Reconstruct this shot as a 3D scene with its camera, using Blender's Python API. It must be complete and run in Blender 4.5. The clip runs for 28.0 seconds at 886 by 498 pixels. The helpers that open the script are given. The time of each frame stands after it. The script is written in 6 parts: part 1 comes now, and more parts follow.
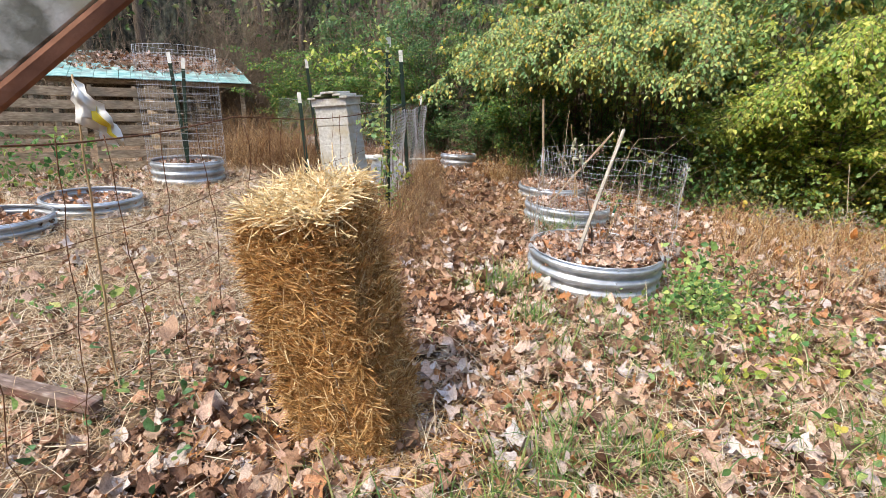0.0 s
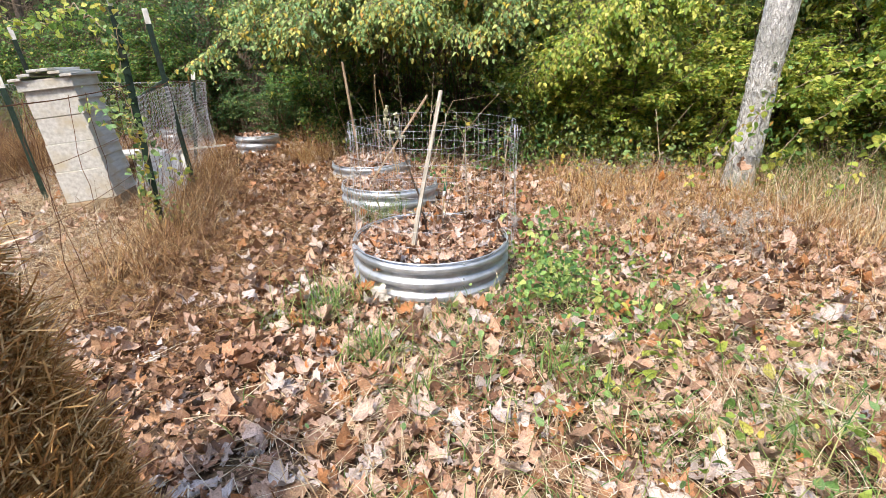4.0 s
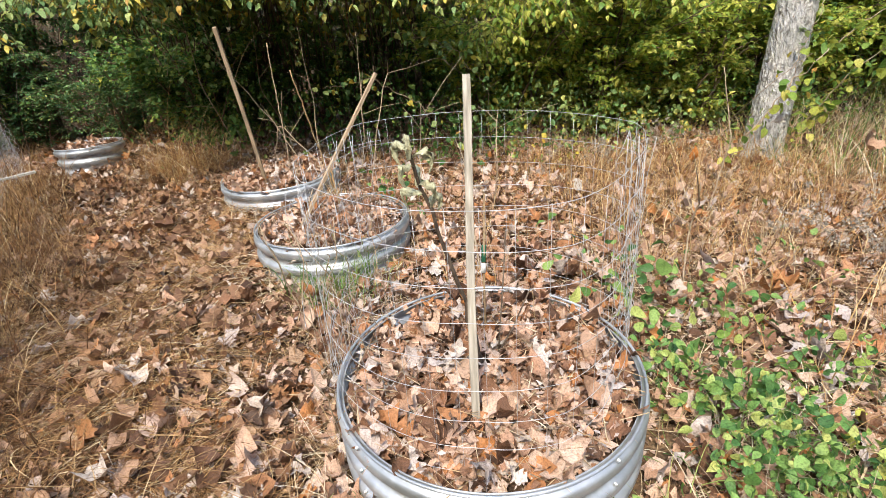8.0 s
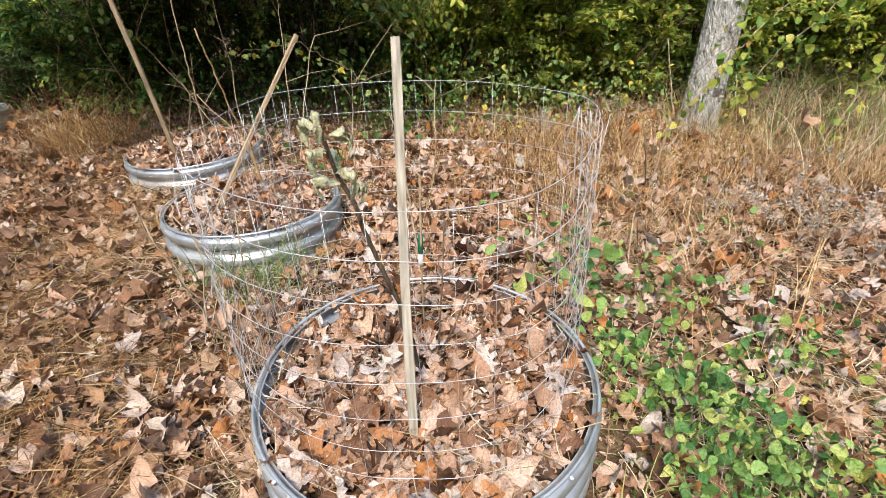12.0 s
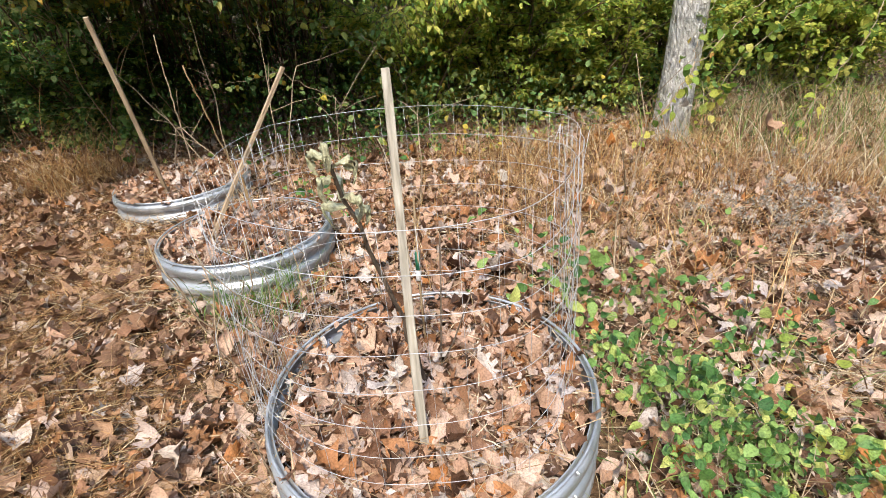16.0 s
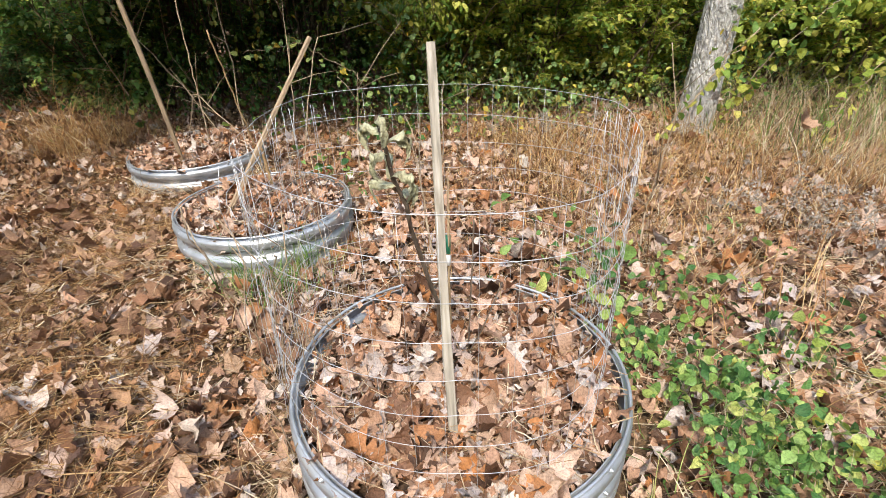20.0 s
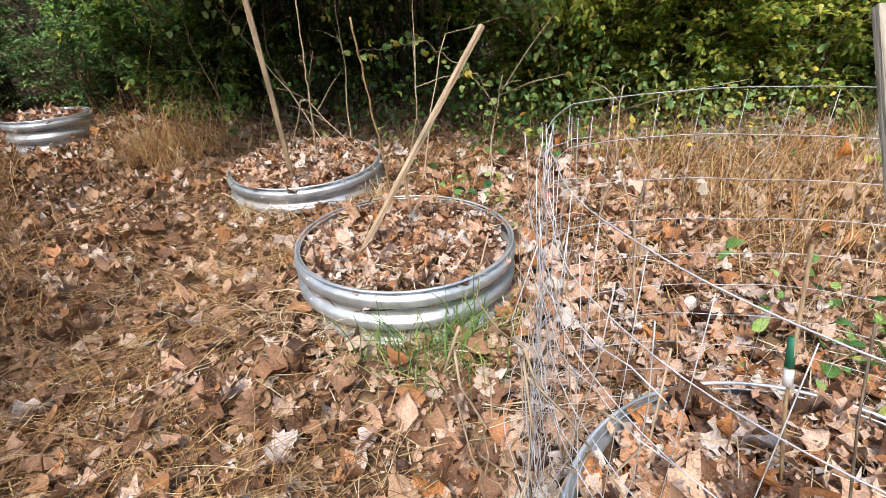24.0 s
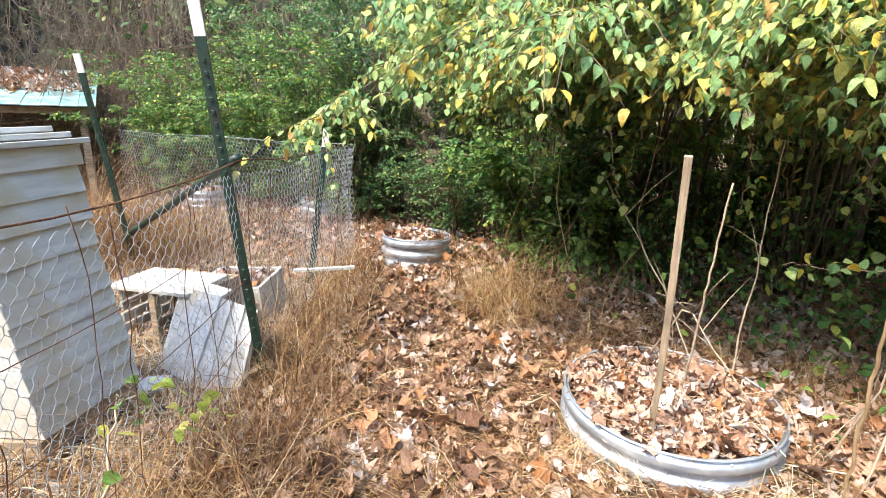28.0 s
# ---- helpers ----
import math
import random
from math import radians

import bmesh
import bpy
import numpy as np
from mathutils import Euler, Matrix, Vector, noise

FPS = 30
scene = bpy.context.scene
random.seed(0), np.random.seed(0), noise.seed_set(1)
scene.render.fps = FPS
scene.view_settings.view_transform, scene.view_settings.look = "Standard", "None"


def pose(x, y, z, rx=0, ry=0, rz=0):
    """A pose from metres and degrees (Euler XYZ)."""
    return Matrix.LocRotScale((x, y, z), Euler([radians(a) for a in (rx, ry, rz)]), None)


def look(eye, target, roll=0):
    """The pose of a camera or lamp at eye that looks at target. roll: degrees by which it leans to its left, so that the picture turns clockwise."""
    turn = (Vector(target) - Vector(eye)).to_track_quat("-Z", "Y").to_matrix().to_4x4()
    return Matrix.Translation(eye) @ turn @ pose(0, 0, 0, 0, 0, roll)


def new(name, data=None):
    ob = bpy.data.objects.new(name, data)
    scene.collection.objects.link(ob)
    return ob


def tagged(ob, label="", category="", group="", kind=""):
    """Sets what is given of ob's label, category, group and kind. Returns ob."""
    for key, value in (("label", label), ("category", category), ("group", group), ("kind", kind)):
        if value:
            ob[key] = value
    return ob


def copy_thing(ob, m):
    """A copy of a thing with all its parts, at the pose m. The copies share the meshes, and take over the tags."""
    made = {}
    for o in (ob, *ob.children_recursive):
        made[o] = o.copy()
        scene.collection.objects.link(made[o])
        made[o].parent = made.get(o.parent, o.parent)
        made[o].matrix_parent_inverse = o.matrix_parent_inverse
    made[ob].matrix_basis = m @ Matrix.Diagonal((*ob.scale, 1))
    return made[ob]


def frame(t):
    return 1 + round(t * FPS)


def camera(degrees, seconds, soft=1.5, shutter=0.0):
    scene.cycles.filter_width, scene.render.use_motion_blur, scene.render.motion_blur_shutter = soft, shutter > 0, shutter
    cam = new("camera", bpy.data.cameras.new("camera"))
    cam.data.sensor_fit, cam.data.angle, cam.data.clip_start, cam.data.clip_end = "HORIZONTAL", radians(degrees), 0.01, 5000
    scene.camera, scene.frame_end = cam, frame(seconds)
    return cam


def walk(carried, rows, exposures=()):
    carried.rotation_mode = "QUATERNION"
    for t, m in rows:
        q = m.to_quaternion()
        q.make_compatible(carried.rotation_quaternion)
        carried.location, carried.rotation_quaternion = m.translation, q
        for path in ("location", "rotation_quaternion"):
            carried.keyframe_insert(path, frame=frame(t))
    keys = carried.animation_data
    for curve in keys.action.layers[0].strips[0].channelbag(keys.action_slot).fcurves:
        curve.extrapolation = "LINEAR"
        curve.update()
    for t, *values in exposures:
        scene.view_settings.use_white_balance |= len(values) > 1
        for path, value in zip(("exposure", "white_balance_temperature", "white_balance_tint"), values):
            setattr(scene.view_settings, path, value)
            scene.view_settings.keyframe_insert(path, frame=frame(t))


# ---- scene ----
cam = camera(84.0, 28.0, soft=0.45)
PATH = [
    (0, (0.721, -2.194, 1.339), (-0.106, -0.474, 0.741), 2.2),
    (0.5, (0.698, -2.185, 1.335), (-0.105, -0.463, 0.711), 2.6),
    (1, (0.675, -2.176, 1.331), (-0.054, -0.439, 0.658), 1.5),
    (1.5, (0.642, -2.175, 1.319), (0.008, -0.406, 0.635), -0.8),
    (2, (0.638, -2.156, 1.329), (0.09, -0.361, 0.638), -2.1),
    (2.5, (0.632, -2.031, 1.321), (0.158, -0.211, 0.641), -1.9),
    (3, (0.639, -1.814, 1.299), (0.255, 0.025, 0.612), -0.6),
    (3.5, (0.619, -1.603, 1.279), (0.387, 0.26, 0.591), -0.4),
    (5.5, (0.29, -0.68, 1.306), (0.173, 1.175, 0.568), -2.0),
    (6, (0.2, -0.455, 1.268), (0.222, 1.417, 0.565), -2.1),
    (6.5, (0.06, -0.196, 1.305), (0.198, 1.667, 0.59), -3.0),
    (7, (-0.01, -0.036, 1.311), (0.097, 1.803, 0.533), -4.3),
    (7.5, (-0.066, 0.231, 1.3), (0.036, 2.053, 0.481), -5.0),
    (8, (-0.092, 0.349, 1.322), (0.143, 2.134, 0.45), -4.9),
    (8.5, (-0.122, 0.491, 1.308), (0.298, 2.208, 0.373), -6.2),
    (9, (-0.138, 0.574, 1.31), (0.372, 2.233, 0.315), -6.5),
    (9.5, (-0.1, 0.596, 1.308), (0.399, 2.234, 0.275), -5.0),
    (10, (-0.081, 0.593, 1.308), (0.402, 2.25, 0.299), -3.8),
    (10.5, (-0.057, 0.573, 1.32), (0.422, 2.257, 0.353), -3.8),
    (11, (-0.045, 0.563, 1.308), (0.434, 2.254, 0.353), -3.9),
    (11.5, (-0.024, 0.553, 1.297), (0.442, 2.238, 0.326), -3.5),
    (12, (-0.025, 0.547, 1.287), (0.419, 2.228, 0.298), -2.6),
    (12.5, (-0.042, 0.534, 1.286), (0.367, 2.217, 0.286), -1.9),
    (14.5, (-0.01, 0.498, 1.301), (0.431, 2.21, 0.367), -3.0),
    (15, (-0.021, 0.503, 1.304), (0.509, 2.184, 0.358), -4.6),
    (15.5, (-0.046, 0.49, 1.309), (0.504, 2.163, 0.361), -5.5),
    (16, (-0.079, 0.492, 1.318), (0.437, 2.186, 0.39), -4.9),
    (16.5, (-0.1, 0.509, 1.318), (0.364, 2.223, 0.397), -4.4),
    (17, (-0.09, 0.508, 1.321), (0.355, 2.23, 0.405), -5.2),
    (17.5, (-0.087, 0.509, 1.325), (0.363, 2.23, 0.411), -5.4),
    (18, (-0.088, 0.516, 1.318), (0.367, 2.233, 0.398), -4.9),
    (18.5, (-0.073, 0.52, 1.318), (0.38, 2.228, 0.381), -4.7),
    (19, (-0.082, 0.522, 1.316), (0.383, 2.21, 0.348), -4.2),
    (19.5, (-0.108, 0.541, 1.306), (0.382, 2.21, 0.319), -3.6),
    (20, (-0.163, 0.563, 1.307), (0.336, 2.228, 0.317), -2.0),
    (20.5, (-0.191, 0.567, 1.301), (0.317, 2.248, 0.345), -1.3),
    (22.5, (-0.212, 0.81, 1.217), (0.237, 2.483, 0.215), -2.2),
    (23, (-0.33, 1.04, 1.194), (0.013, 2.76, 0.232), -2.5),
    (23.5, (-0.423, 1.129, 1.208), (-0.1, 2.861, 0.26), -2.0),
    (24, (-0.545, 1.32, 1.19), (-0.23, 3.047, 0.231), -2.8),
    (24.5, (-0.637, 1.506, 1.2), (-0.388, 3.233, 0.228), -4.3),
    (25, (-0.664, 1.688, 1.191), (-0.435, 3.426, 0.229), -5.1),
    (25.5, (-0.673, 1.886, 1.226), (-0.446, 3.629, 0.271), -4.4),
    (26, (-0.769, 2.005, 1.278), (-0.729, 3.814, 0.425), -2.7),
    (26.5, (-0.89, 2.061, 1.346), (-1.221, 3.909, 0.657), -1.6),
    (27, (-0.95, 2.09, 1.411), (-1.645, 3.87, 0.819), 0.1),
    (27.5, (-0.963, 2.11, 1.432), (-1.849, 3.818, 0.885), 1.4),
    (28, (-0.956, 2.123, 1.429), (-1.745, 3.886, 0.907), 1.6),
]
walk(cam, [(t, look(e, g, r)) for t, e, g, r in PATH],
     exposures=[(0, 2.2, 7350, 10), (3.5, 2.28, 7450, 11), (6, 2.2, 7500, 9), (8, 2.12, 7600, 8), (11, 2.02, 7600, 8), (20, 2.02, 7600, 8), (24, 2.06, 7450, 9), (25, 2.15, 7550, 9), (26, 2.18, 7600, 9), (27, 2.78, 7250, 9), (28, 2.9, 7050, 8)])

# ---- light ----
SUN_TO = Vector((-0.24, -0.52, 0.82)).normalized()
world = bpy.data.worlds.new("sky")
scene.world = world
world.use_nodes = True
wn = world.node_tree
sky = wn.nodes.new("ShaderNodeTexSky")
sky.sky_type = "NISHITA"
sky.sun_disc = False
sky.sun_elevation = math.asin(SUN_TO.z)
sky.sun_rotation = math.atan2(SUN_TO.x, SUN_TO.y)
wn.links.new(sky.outputs[0], wn.nodes["Background"].inputs[0])
wn.nodes["Background"].inputs[1].default_value = 0.15
sun_data = bpy.data.lights.new("sun", "SUN")
sun_data.energy = 1.1
sun_data.angle = radians(9.0)
sun_data.color = (1.0, 0.94, 0.84)
sun = new("sun", sun_data)
sun.matrix_world = look(SUN_TO * 30, (0, 0, 0))


# ---- materials ----
def nodes_of(name):
    m = bpy.data.materials.new(name)
    m.use_nodes = True
    return m, m.node_tree.nodes, m.node_tree.links, m.node_tree.nodes["Principled BSDF"]


def ramp(n, stops, mode="LINEAR"):
    r = n.new("ShaderNodeValToRGB")
    r.color_ramp.interpolation = mode
    e = r.color_ramp.elements
    while len(e) < len(stops):
        e.new(0.5)
    for el, (p, c) in zip(e, stops):
        el.position, el.color = p, (*c, 1)
    return r


def noise_tex(n, l, scale, detail=4.0, coord="Object", stretch=None):
    tc, no = n.new("ShaderNodeTexCoord"), n.new("ShaderNodeTexNoise")
    no.inputs["Scale"].default_value, no.inputs["Detail"].default_value = scale, detail
    if stretch:
        mp = n.new("ShaderNodeMapping")
        mp.inputs["Scale"].default_value = stretch
        l.new(tc.outputs[coord], mp.inputs[0])
        l.new(mp.outputs[0], no.inputs["Vector"])
    else:
        l.new(tc.outputs[coord], no.inputs["Vector"])
    return no


def bump(n, l, b, source, strength, distance=0.01):
    bp = n.new("ShaderNodeBump")
    bp.inputs["Strength"].default_value, bp.inputs["Distance"].default_value = strength, distance
    l.new(source, bp.inputs["Height"])
    l.new(bp.outputs[0], b.inputs["Normal"])


def mix(n, l, a, b2, fac, mode="MIX"):
    m = n.new("ShaderNodeMix")
    m.data_type, m.blend_type = "RGBA", mode
    for sock, v in ((m.inputs[0], fac), (m.inputs[6], a), (m.inputs[7], b2)):
        if isinstance(v, (int, float)):
            sock.default_value = v
        elif isinstance(v, tuple):
            sock.default_value = (*v, 1)
        else:
            l.new(v, sock)
    return m.outputs[2]


def foliage(name, stops, rough=0.5, blotch=14.0, through_light=0.35, per="island", bright=1.0, spots=(0.25, 0.16, 0.08), spot_amount=0.3, relief=0.5, grain=0.35):
    """Leaves or straw: a colour for each piece, blotches on it, light let through."""
    m, n, l, b = nodes_of(name)
    if per == "island":
        g = n.new("ShaderNodeNewGeometry")
        rnd = g.outputs["Random Per Island"]
    else:
        rnd = n.new("ShaderNodeObjectInfo").outputs["Random"]
    r = ramp(n, [(p, tuple(x * bright for x in c)) for p, c in stops])
    l.new(rnd, r.inputs[0])
    no = noise_tex(n, l, blotch, 5)
    mask = ramp(n, [(0.48, (0, 0, 0)), (0.75, (1, 1, 1))])
    l.new(no.outputs[0], mask.inputs[0])
    mul = n.new("ShaderNodeMath")
    mul.operation = "MULTIPLY"
    mul.inputs[1].default_value = spot_amount
    l.new(mask.outputs[0], mul.inputs[0])
    col = mix(n, l, r.outputs[0], spots, mul.outputs[0])
    fine = noise_tex(n, l, blotch * 6, 5)
    shade = ramp(n, [(0.36, (1 - grain,) * 3), (0.5, (1, 1, 1)), (0.66, (1 + grain * 0.5,) * 3)])
    l.new(fine.outputs[0], shade.inputs[0])
    col = mix(n, l, col, shade.outputs[0], 1.0, "MULTIPLY")
    l.new(col, b.inputs["Base Color"])
    b.inputs["Roughness"].default_value = rough
    b.inputs["Specular IOR Level"].default_value = 0.3
    crinkle = noise_tex(n, l, blotch * 2.2, 5)
    bump(n, l, b, crinkle.outputs[0], relief, 0.014)
    if through_light:
        tr, ms = n.new("ShaderNodeBsdfTranslucent"), n.new("ShaderNodeMixShader")
        l.new(col, tr.inputs[0])
        ms.inputs[0].default_value = through_light
        l.new(b.outputs[0], ms.inputs[1])
        l.new(tr.outputs[0], ms.inputs[2])
        l.new(ms.outputs[0], n["Material Output"].inputs[0])
    return m


def surface(name, stops, scale, rough=0.7, metal=0.0, bump_scale=60, bump_by=0.4, stretch=None, stain=None, stain_scale=3.0, depth=0.005):
    """A solid stuff: noise through a ramp, fine relief, and stains of a second scale."""
    m, n, l, b = nodes_of(name)
    no = noise_tex(n, l, scale, 6, stretch=stretch)
    r = ramp(n, stops)
    l.new(no.outputs[0], r.inputs[0])
    col = r.outputs[0]
    if stain:
        st = noise_tex(n, l, stain_scale, 6)
        mk = ramp(n, [(0.5, (0, 0, 0)), (0.68, (1, 1, 1))])
        l.new(st.outputs[0], mk.inputs[0])
        col = mix(n, l, col, stain, mk.outputs[0])
    l.new(col, b.inputs["Base Color"])
    b.inputs["Roughness"].default_value, b.inputs["Metallic"].default_value = rough, metal
    fine = noise_tex(n, l, bump_scale, 6, stretch=stretch)
    bump(n, l, b, fine.outputs[0], bump_by, depth)
    return m


BROWNS = [(0.0, (0.07, 0.038, 0.026)), (0.12, (0.2, 0.1, 0.06)), (0.24, (0.38, 0.21, 0.135)), (0.4, (0.53, 0.345, 0.25)), (0.55, (0.62, 0.46, 0.385)), (0.64, (0.46, 0.19, 0.065)), (0.72, (0.3, 0.155, 0.09)), (0.8, (0.57, 0.4, 0.3)), (0.88, (0.52, 0.45, 0.44)), (0.95, (0.64, 0.57, 0.53)), (1.0, (0.3, 0.23, 0.2))]
M_LEAF = foliage("fallen_leaf", BROWNS, 0.5, 30, 0.16, spots=(0.13, 0.07, 0.035), spot_amount=0.4, relief=0.6, grain=0.3)
M_LEAF_ONE = foliage("fallen_leaf_single", BROWNS, 0.5, 30, 0.16, per="object", spots=(0.13, 0.07, 0.035), spot_amount=0.4, relief=0.6, grain=0.3)
M_DRY = foliage("dry_grass", [(0, (0.12, 0.055, 0.026)), (0.2, (0.31, 0.16, 0.07)), (0.5, (0.49, 0.28, 0.12)), (0.8, (0.62, 0.43, 0.21)), (1, (0.76, 0.65, 0.44))], 0.6, 9, 0.25, spot_amount=0.25)
M_PALE = foliage("bleached_grass", [(0, (0.24, 0.15, 0.08)), (0.3, (0.46, 0.33, 0.2)), (0.65, (0.62, 0.5, 0.34)), (1, (0.76, 0.7, 0.56))], 0.6, 9, 0.25, spot_amount=0.25)
M_GRASS = foliage("green_grass", [(0, (0.06, 0.17, 0.05)), (0.45, (0.15, 0.27, 0.07)), (0.8, (0.28, 0.36, 0.11)), (1, (0.5, 0.47, 0.22))], 0.5, 9, 0.35, spot_amount=0.1)
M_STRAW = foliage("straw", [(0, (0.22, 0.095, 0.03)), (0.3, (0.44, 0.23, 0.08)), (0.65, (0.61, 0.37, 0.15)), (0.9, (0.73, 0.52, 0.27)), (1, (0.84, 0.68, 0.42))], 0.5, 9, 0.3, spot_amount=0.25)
# Gap shade is put into this core colour, darker than the straw.
M_STRAW_CORE = surface("gap_shaded_straw", [(0.3, (0.08, 0.04, 0.015)), (0.5, (0.26, 0.145, 0.05)), (0.7, (0.44, 0.27, 0.11))], 60, 0.9, 0, 160, 1.0, stretch=(1, 1, 3), depth=0.02)
# Paler straw, used only on the bale's top.
M_STRAW_PALE = foliage("pale_straw", [(0, (0.6, 0.42, 0.2)), (0.5, (0.78, 0.62, 0.36)), (1, (0.86, 0.76, 0.54))], 0.45, 9, 0.15, spot_amount=0.15)
M_IVY = foliage("creeper_leaf", [(0, (0.05, 0.15, 0.05)), (0.35, (0.13, 0.28, 0.08)), (0.75, (0.29, 0.44, 0.13)), (1, (0.52, 0.55, 0.18))], 0.42, 30, 0.28, spot_amount=0.15)
M_BUSH_GREEN = foliage("shrub_leaf_green", [(0, (0.05, 0.15, 0.045)), (0.5, (0.12, 0.26, 0.07)), (0.85, (0.24, 0.37, 0.09)), (1, (0.46, 0.45, 0.09))], 0.45, 20, 0.38, spot_amount=0.12)
# Darker copy of the green leaf; woodland shade is put into its colour.
M_BUSH_SHADE = foliage("shade_toned_leaf", [(0, (0.045, 0.13, 0.055)), (0.5, (0.1, 0.22, 0.085)), (0.9, (0.18, 0.3, 0.1)), (1, (0.34, 0.37, 0.1))], 0.42, 20, 0.32, spot_amount=0.12)
M_LEAF_RED = foliage("russet_leaf", [(0.0, (0.1, 0.05, 0.035)), (0.2, (0.18, 0.092, 0.053)), (0.45, (0.32, 0.185, 0.115)), (0.62, (0.45, 0.29, 0.2)), (0.74, (0.33, 0.15, 0.06)), (0.82, (0.44, 0.29, 0.19)), (0.93, (0.55, 0.43, 0.36)), (1.0, (0.6, 0.54, 0.5))], 0.55, 36, 0.14, spots=(0.1, 0.05, 0.03), spot_amount=0.4, relief=0.6, grain=0.3)
M_BUSH_YELLOW = foliage("shrub_leaf_yellow", [(0, (0.12, 0.26, 0.06)), (0.3, (0.27, 0.41, 0.085)), (0.65, (0.5, 0.57, 0.12)), (0.9, (0.68, 0.66, 0.17)), (1, (0.8, 0.73, 0.26))], 0.4, 20, 0.48, spot_amount=0.12)
M_BUSH_MIX = foliage("shrub_leaf_turning", [(0, (0.12, 0.26, 0.1)), (0.35, (0.24, 0.39, 0.15)), (0.68, (0.42, 0.51, 0.18)), (0.85, (0.56, 0.53, 0.14)), (0.95, (0.68, 0.52, 0.09)), (1, (0.45, 0.22, 0.08))], 0.36, 40, 0.35, spot_amount=0.3, spots=(0.3, 0.26, 0.08))
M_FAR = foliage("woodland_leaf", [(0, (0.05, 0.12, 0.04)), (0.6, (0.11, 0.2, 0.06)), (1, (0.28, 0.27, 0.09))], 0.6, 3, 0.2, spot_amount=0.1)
M_LEAF_ORANGE = foliage("orange_leaf", [(0, (0.5, 0.16, 0.04)), (1, (0.62, 0.26, 0.08))], 0.5, 30, 0.25, spot_amount=0.3)
M_BLEACH = foliage("bleached_leaf", [(0, (0.5, 0.46, 0.42)), (1, (0.64, 0.6, 0.56))], 0.6, 30, 0.2, spot_amount=0.3)
M_WILT = foliage("wilted_leaf", [(0, (0.34, 0.36, 0.22)), (1, (0.58, 0.58, 0.42))], 0.6, 30, 0.2, spot_amount=0.4)

M_GROUND = surface("soil_and_thatch", [(0.3, (0.05, 0.03, 0.018)), (0.5, (0.13, 0.08, 0.045)), (0.7, (0.28, 0.19, 0.11))], 14, 0.95, 0, 45, 1.0, depth=0.03, stain=(0.12, 0.07, 0.045), stain_scale=0.9)
M_SOIL = surface("bed_soil", [(0.3, (0.05, 0.03, 0.02)), (0.7, (0.17, 0.1, 0.065))], 18, 0.95, 0, 70, 1.0, depth=0.02)
M_BARK = surface("pale_bark", [(0.3, (0.26, 0.26, 0.26)), (0.5, (0.58, 0.58, 0.58)), (0.7, (0.82, 0.82, 0.82))], 12, 0.9, 0, 26, 1.0, stretch=(3.2, 3.2, 1.1), depth=0.05, stain=(0.36, 0.37, 0.35), stain_scale=2.5)
M_DARKBARK = surface("dark_bark", [(0.3, (0.07, 0.05, 0.037)), (0.7, (0.19, 0.145, 0.11))], 9, 0.95, 0, 18, 0.8, stretch=(3, 3, 0.6), depth=0.03)
M_TWIG = surface("twig_bark", [(0.3, (0.26, 0.19, 0.13)), (0.7, (0.48, 0.39, 0.29))], 30, 0.85, 0, 60, 0.5)
M_BRUSH = surface("brown_twigs", [(0.3, (0.09, 0.06, 0.04)), (0.7, (0.26, 0.19, 0.13))], 12, 0.9, 0, 60, 0.3)
# Twig bark made darker, with the undergrowth's shade in its colour.
M_STEM = surface("shade_toned_stem_bark", [(0.3, (0.09, 0.065, 0.045)), (0.7, (0.24, 0.18, 0.12))], 30, 0.9, 0, 60, 0.5)
M_STAKE = surface("weathered_wood", [(0.3, (0.17, 0.15, 0.12)), (0.55, (0.34, 0.31, 0.26)), (0.75, (0.48, 0.45, 0.4))], 20, 0.85, 0, 50, 0.7, stretch=(4, 4, 0.3), stain=(0.34, 0.31, 0.27), stain_scale=5)
M_STAKE_TAN = surface("tan_wood", [(0.3, (0.24, 0.17, 0.11)), (0.55, (0.42, 0.32, 0.22)), (0.75, (0.56, 0.46, 0.34))], 20, 0.85, 0, 50, 0.7, stretch=(4, 4, 0.3), stain=(0.22, 0.18, 0.13), stain_scale=5)
M_CANE = surface("bamboo_cane", [(0.3, (0.3, 0.19, 0.1)), (0.7, (0.5, 0.36, 0.2))], 20, 0.7, 0, 60, 0.3, stretch=(3, 3, 0.4))
M_ZINC = surface("galvanised_steel", [(0.35, (0.36, 0.4, 0.45)), (0.5, (0.49, 0.53, 0.59)), (0.65, (0.63, 0.67, 0.72))], 9, 0.46, 0.66, 40, 0.25, stain=(0.31, 0.34, 0.37), stain_scale=4)
M_WIRE = surface("galvanised_wire", [(0.3, (0.36, 0.38, 0.42)), (0.7, (0.62, 0.64, 0.68))], 30, 0.45, 0.3, 80, 0.1)
M_RUST = surface("rusty_wire", [(0.3, (0.07, 0.03, 0.018)), (0.7, (0.22, 0.1, 0.05))], 40, 0.8, 0.4, 80, 0.3)
M_POST = surface("green_enamel", [(0.3, (0.005, 0.02, 0.014)), (0.7, (0.012, 0.042, 0.028))], 12, 0.5, 0, 40, 0.2, stain=(0.025, 0.024, 0.018), stain_scale=6)
M_CAP = surface("white_enamel", [(0.3, (0.6, 0.6, 0.57)), (0.7, (0.78, 0.78, 0.75))], 12, 0.5, 0, 40, 0.2, stain=(0.45, 0.44, 0.4), stain_scale=9)
M_PAINT = surface("white_paint_on_wood", [(0.3, (0.37, 0.37, 0.35)), (0.7, (0.6, 0.6, 0.58))], 6, 0.65, 0, 90, 0.25, stretch=(5, 0.6, 5), stain=(0.44, 0.39, 0.29), stain_scale=4)
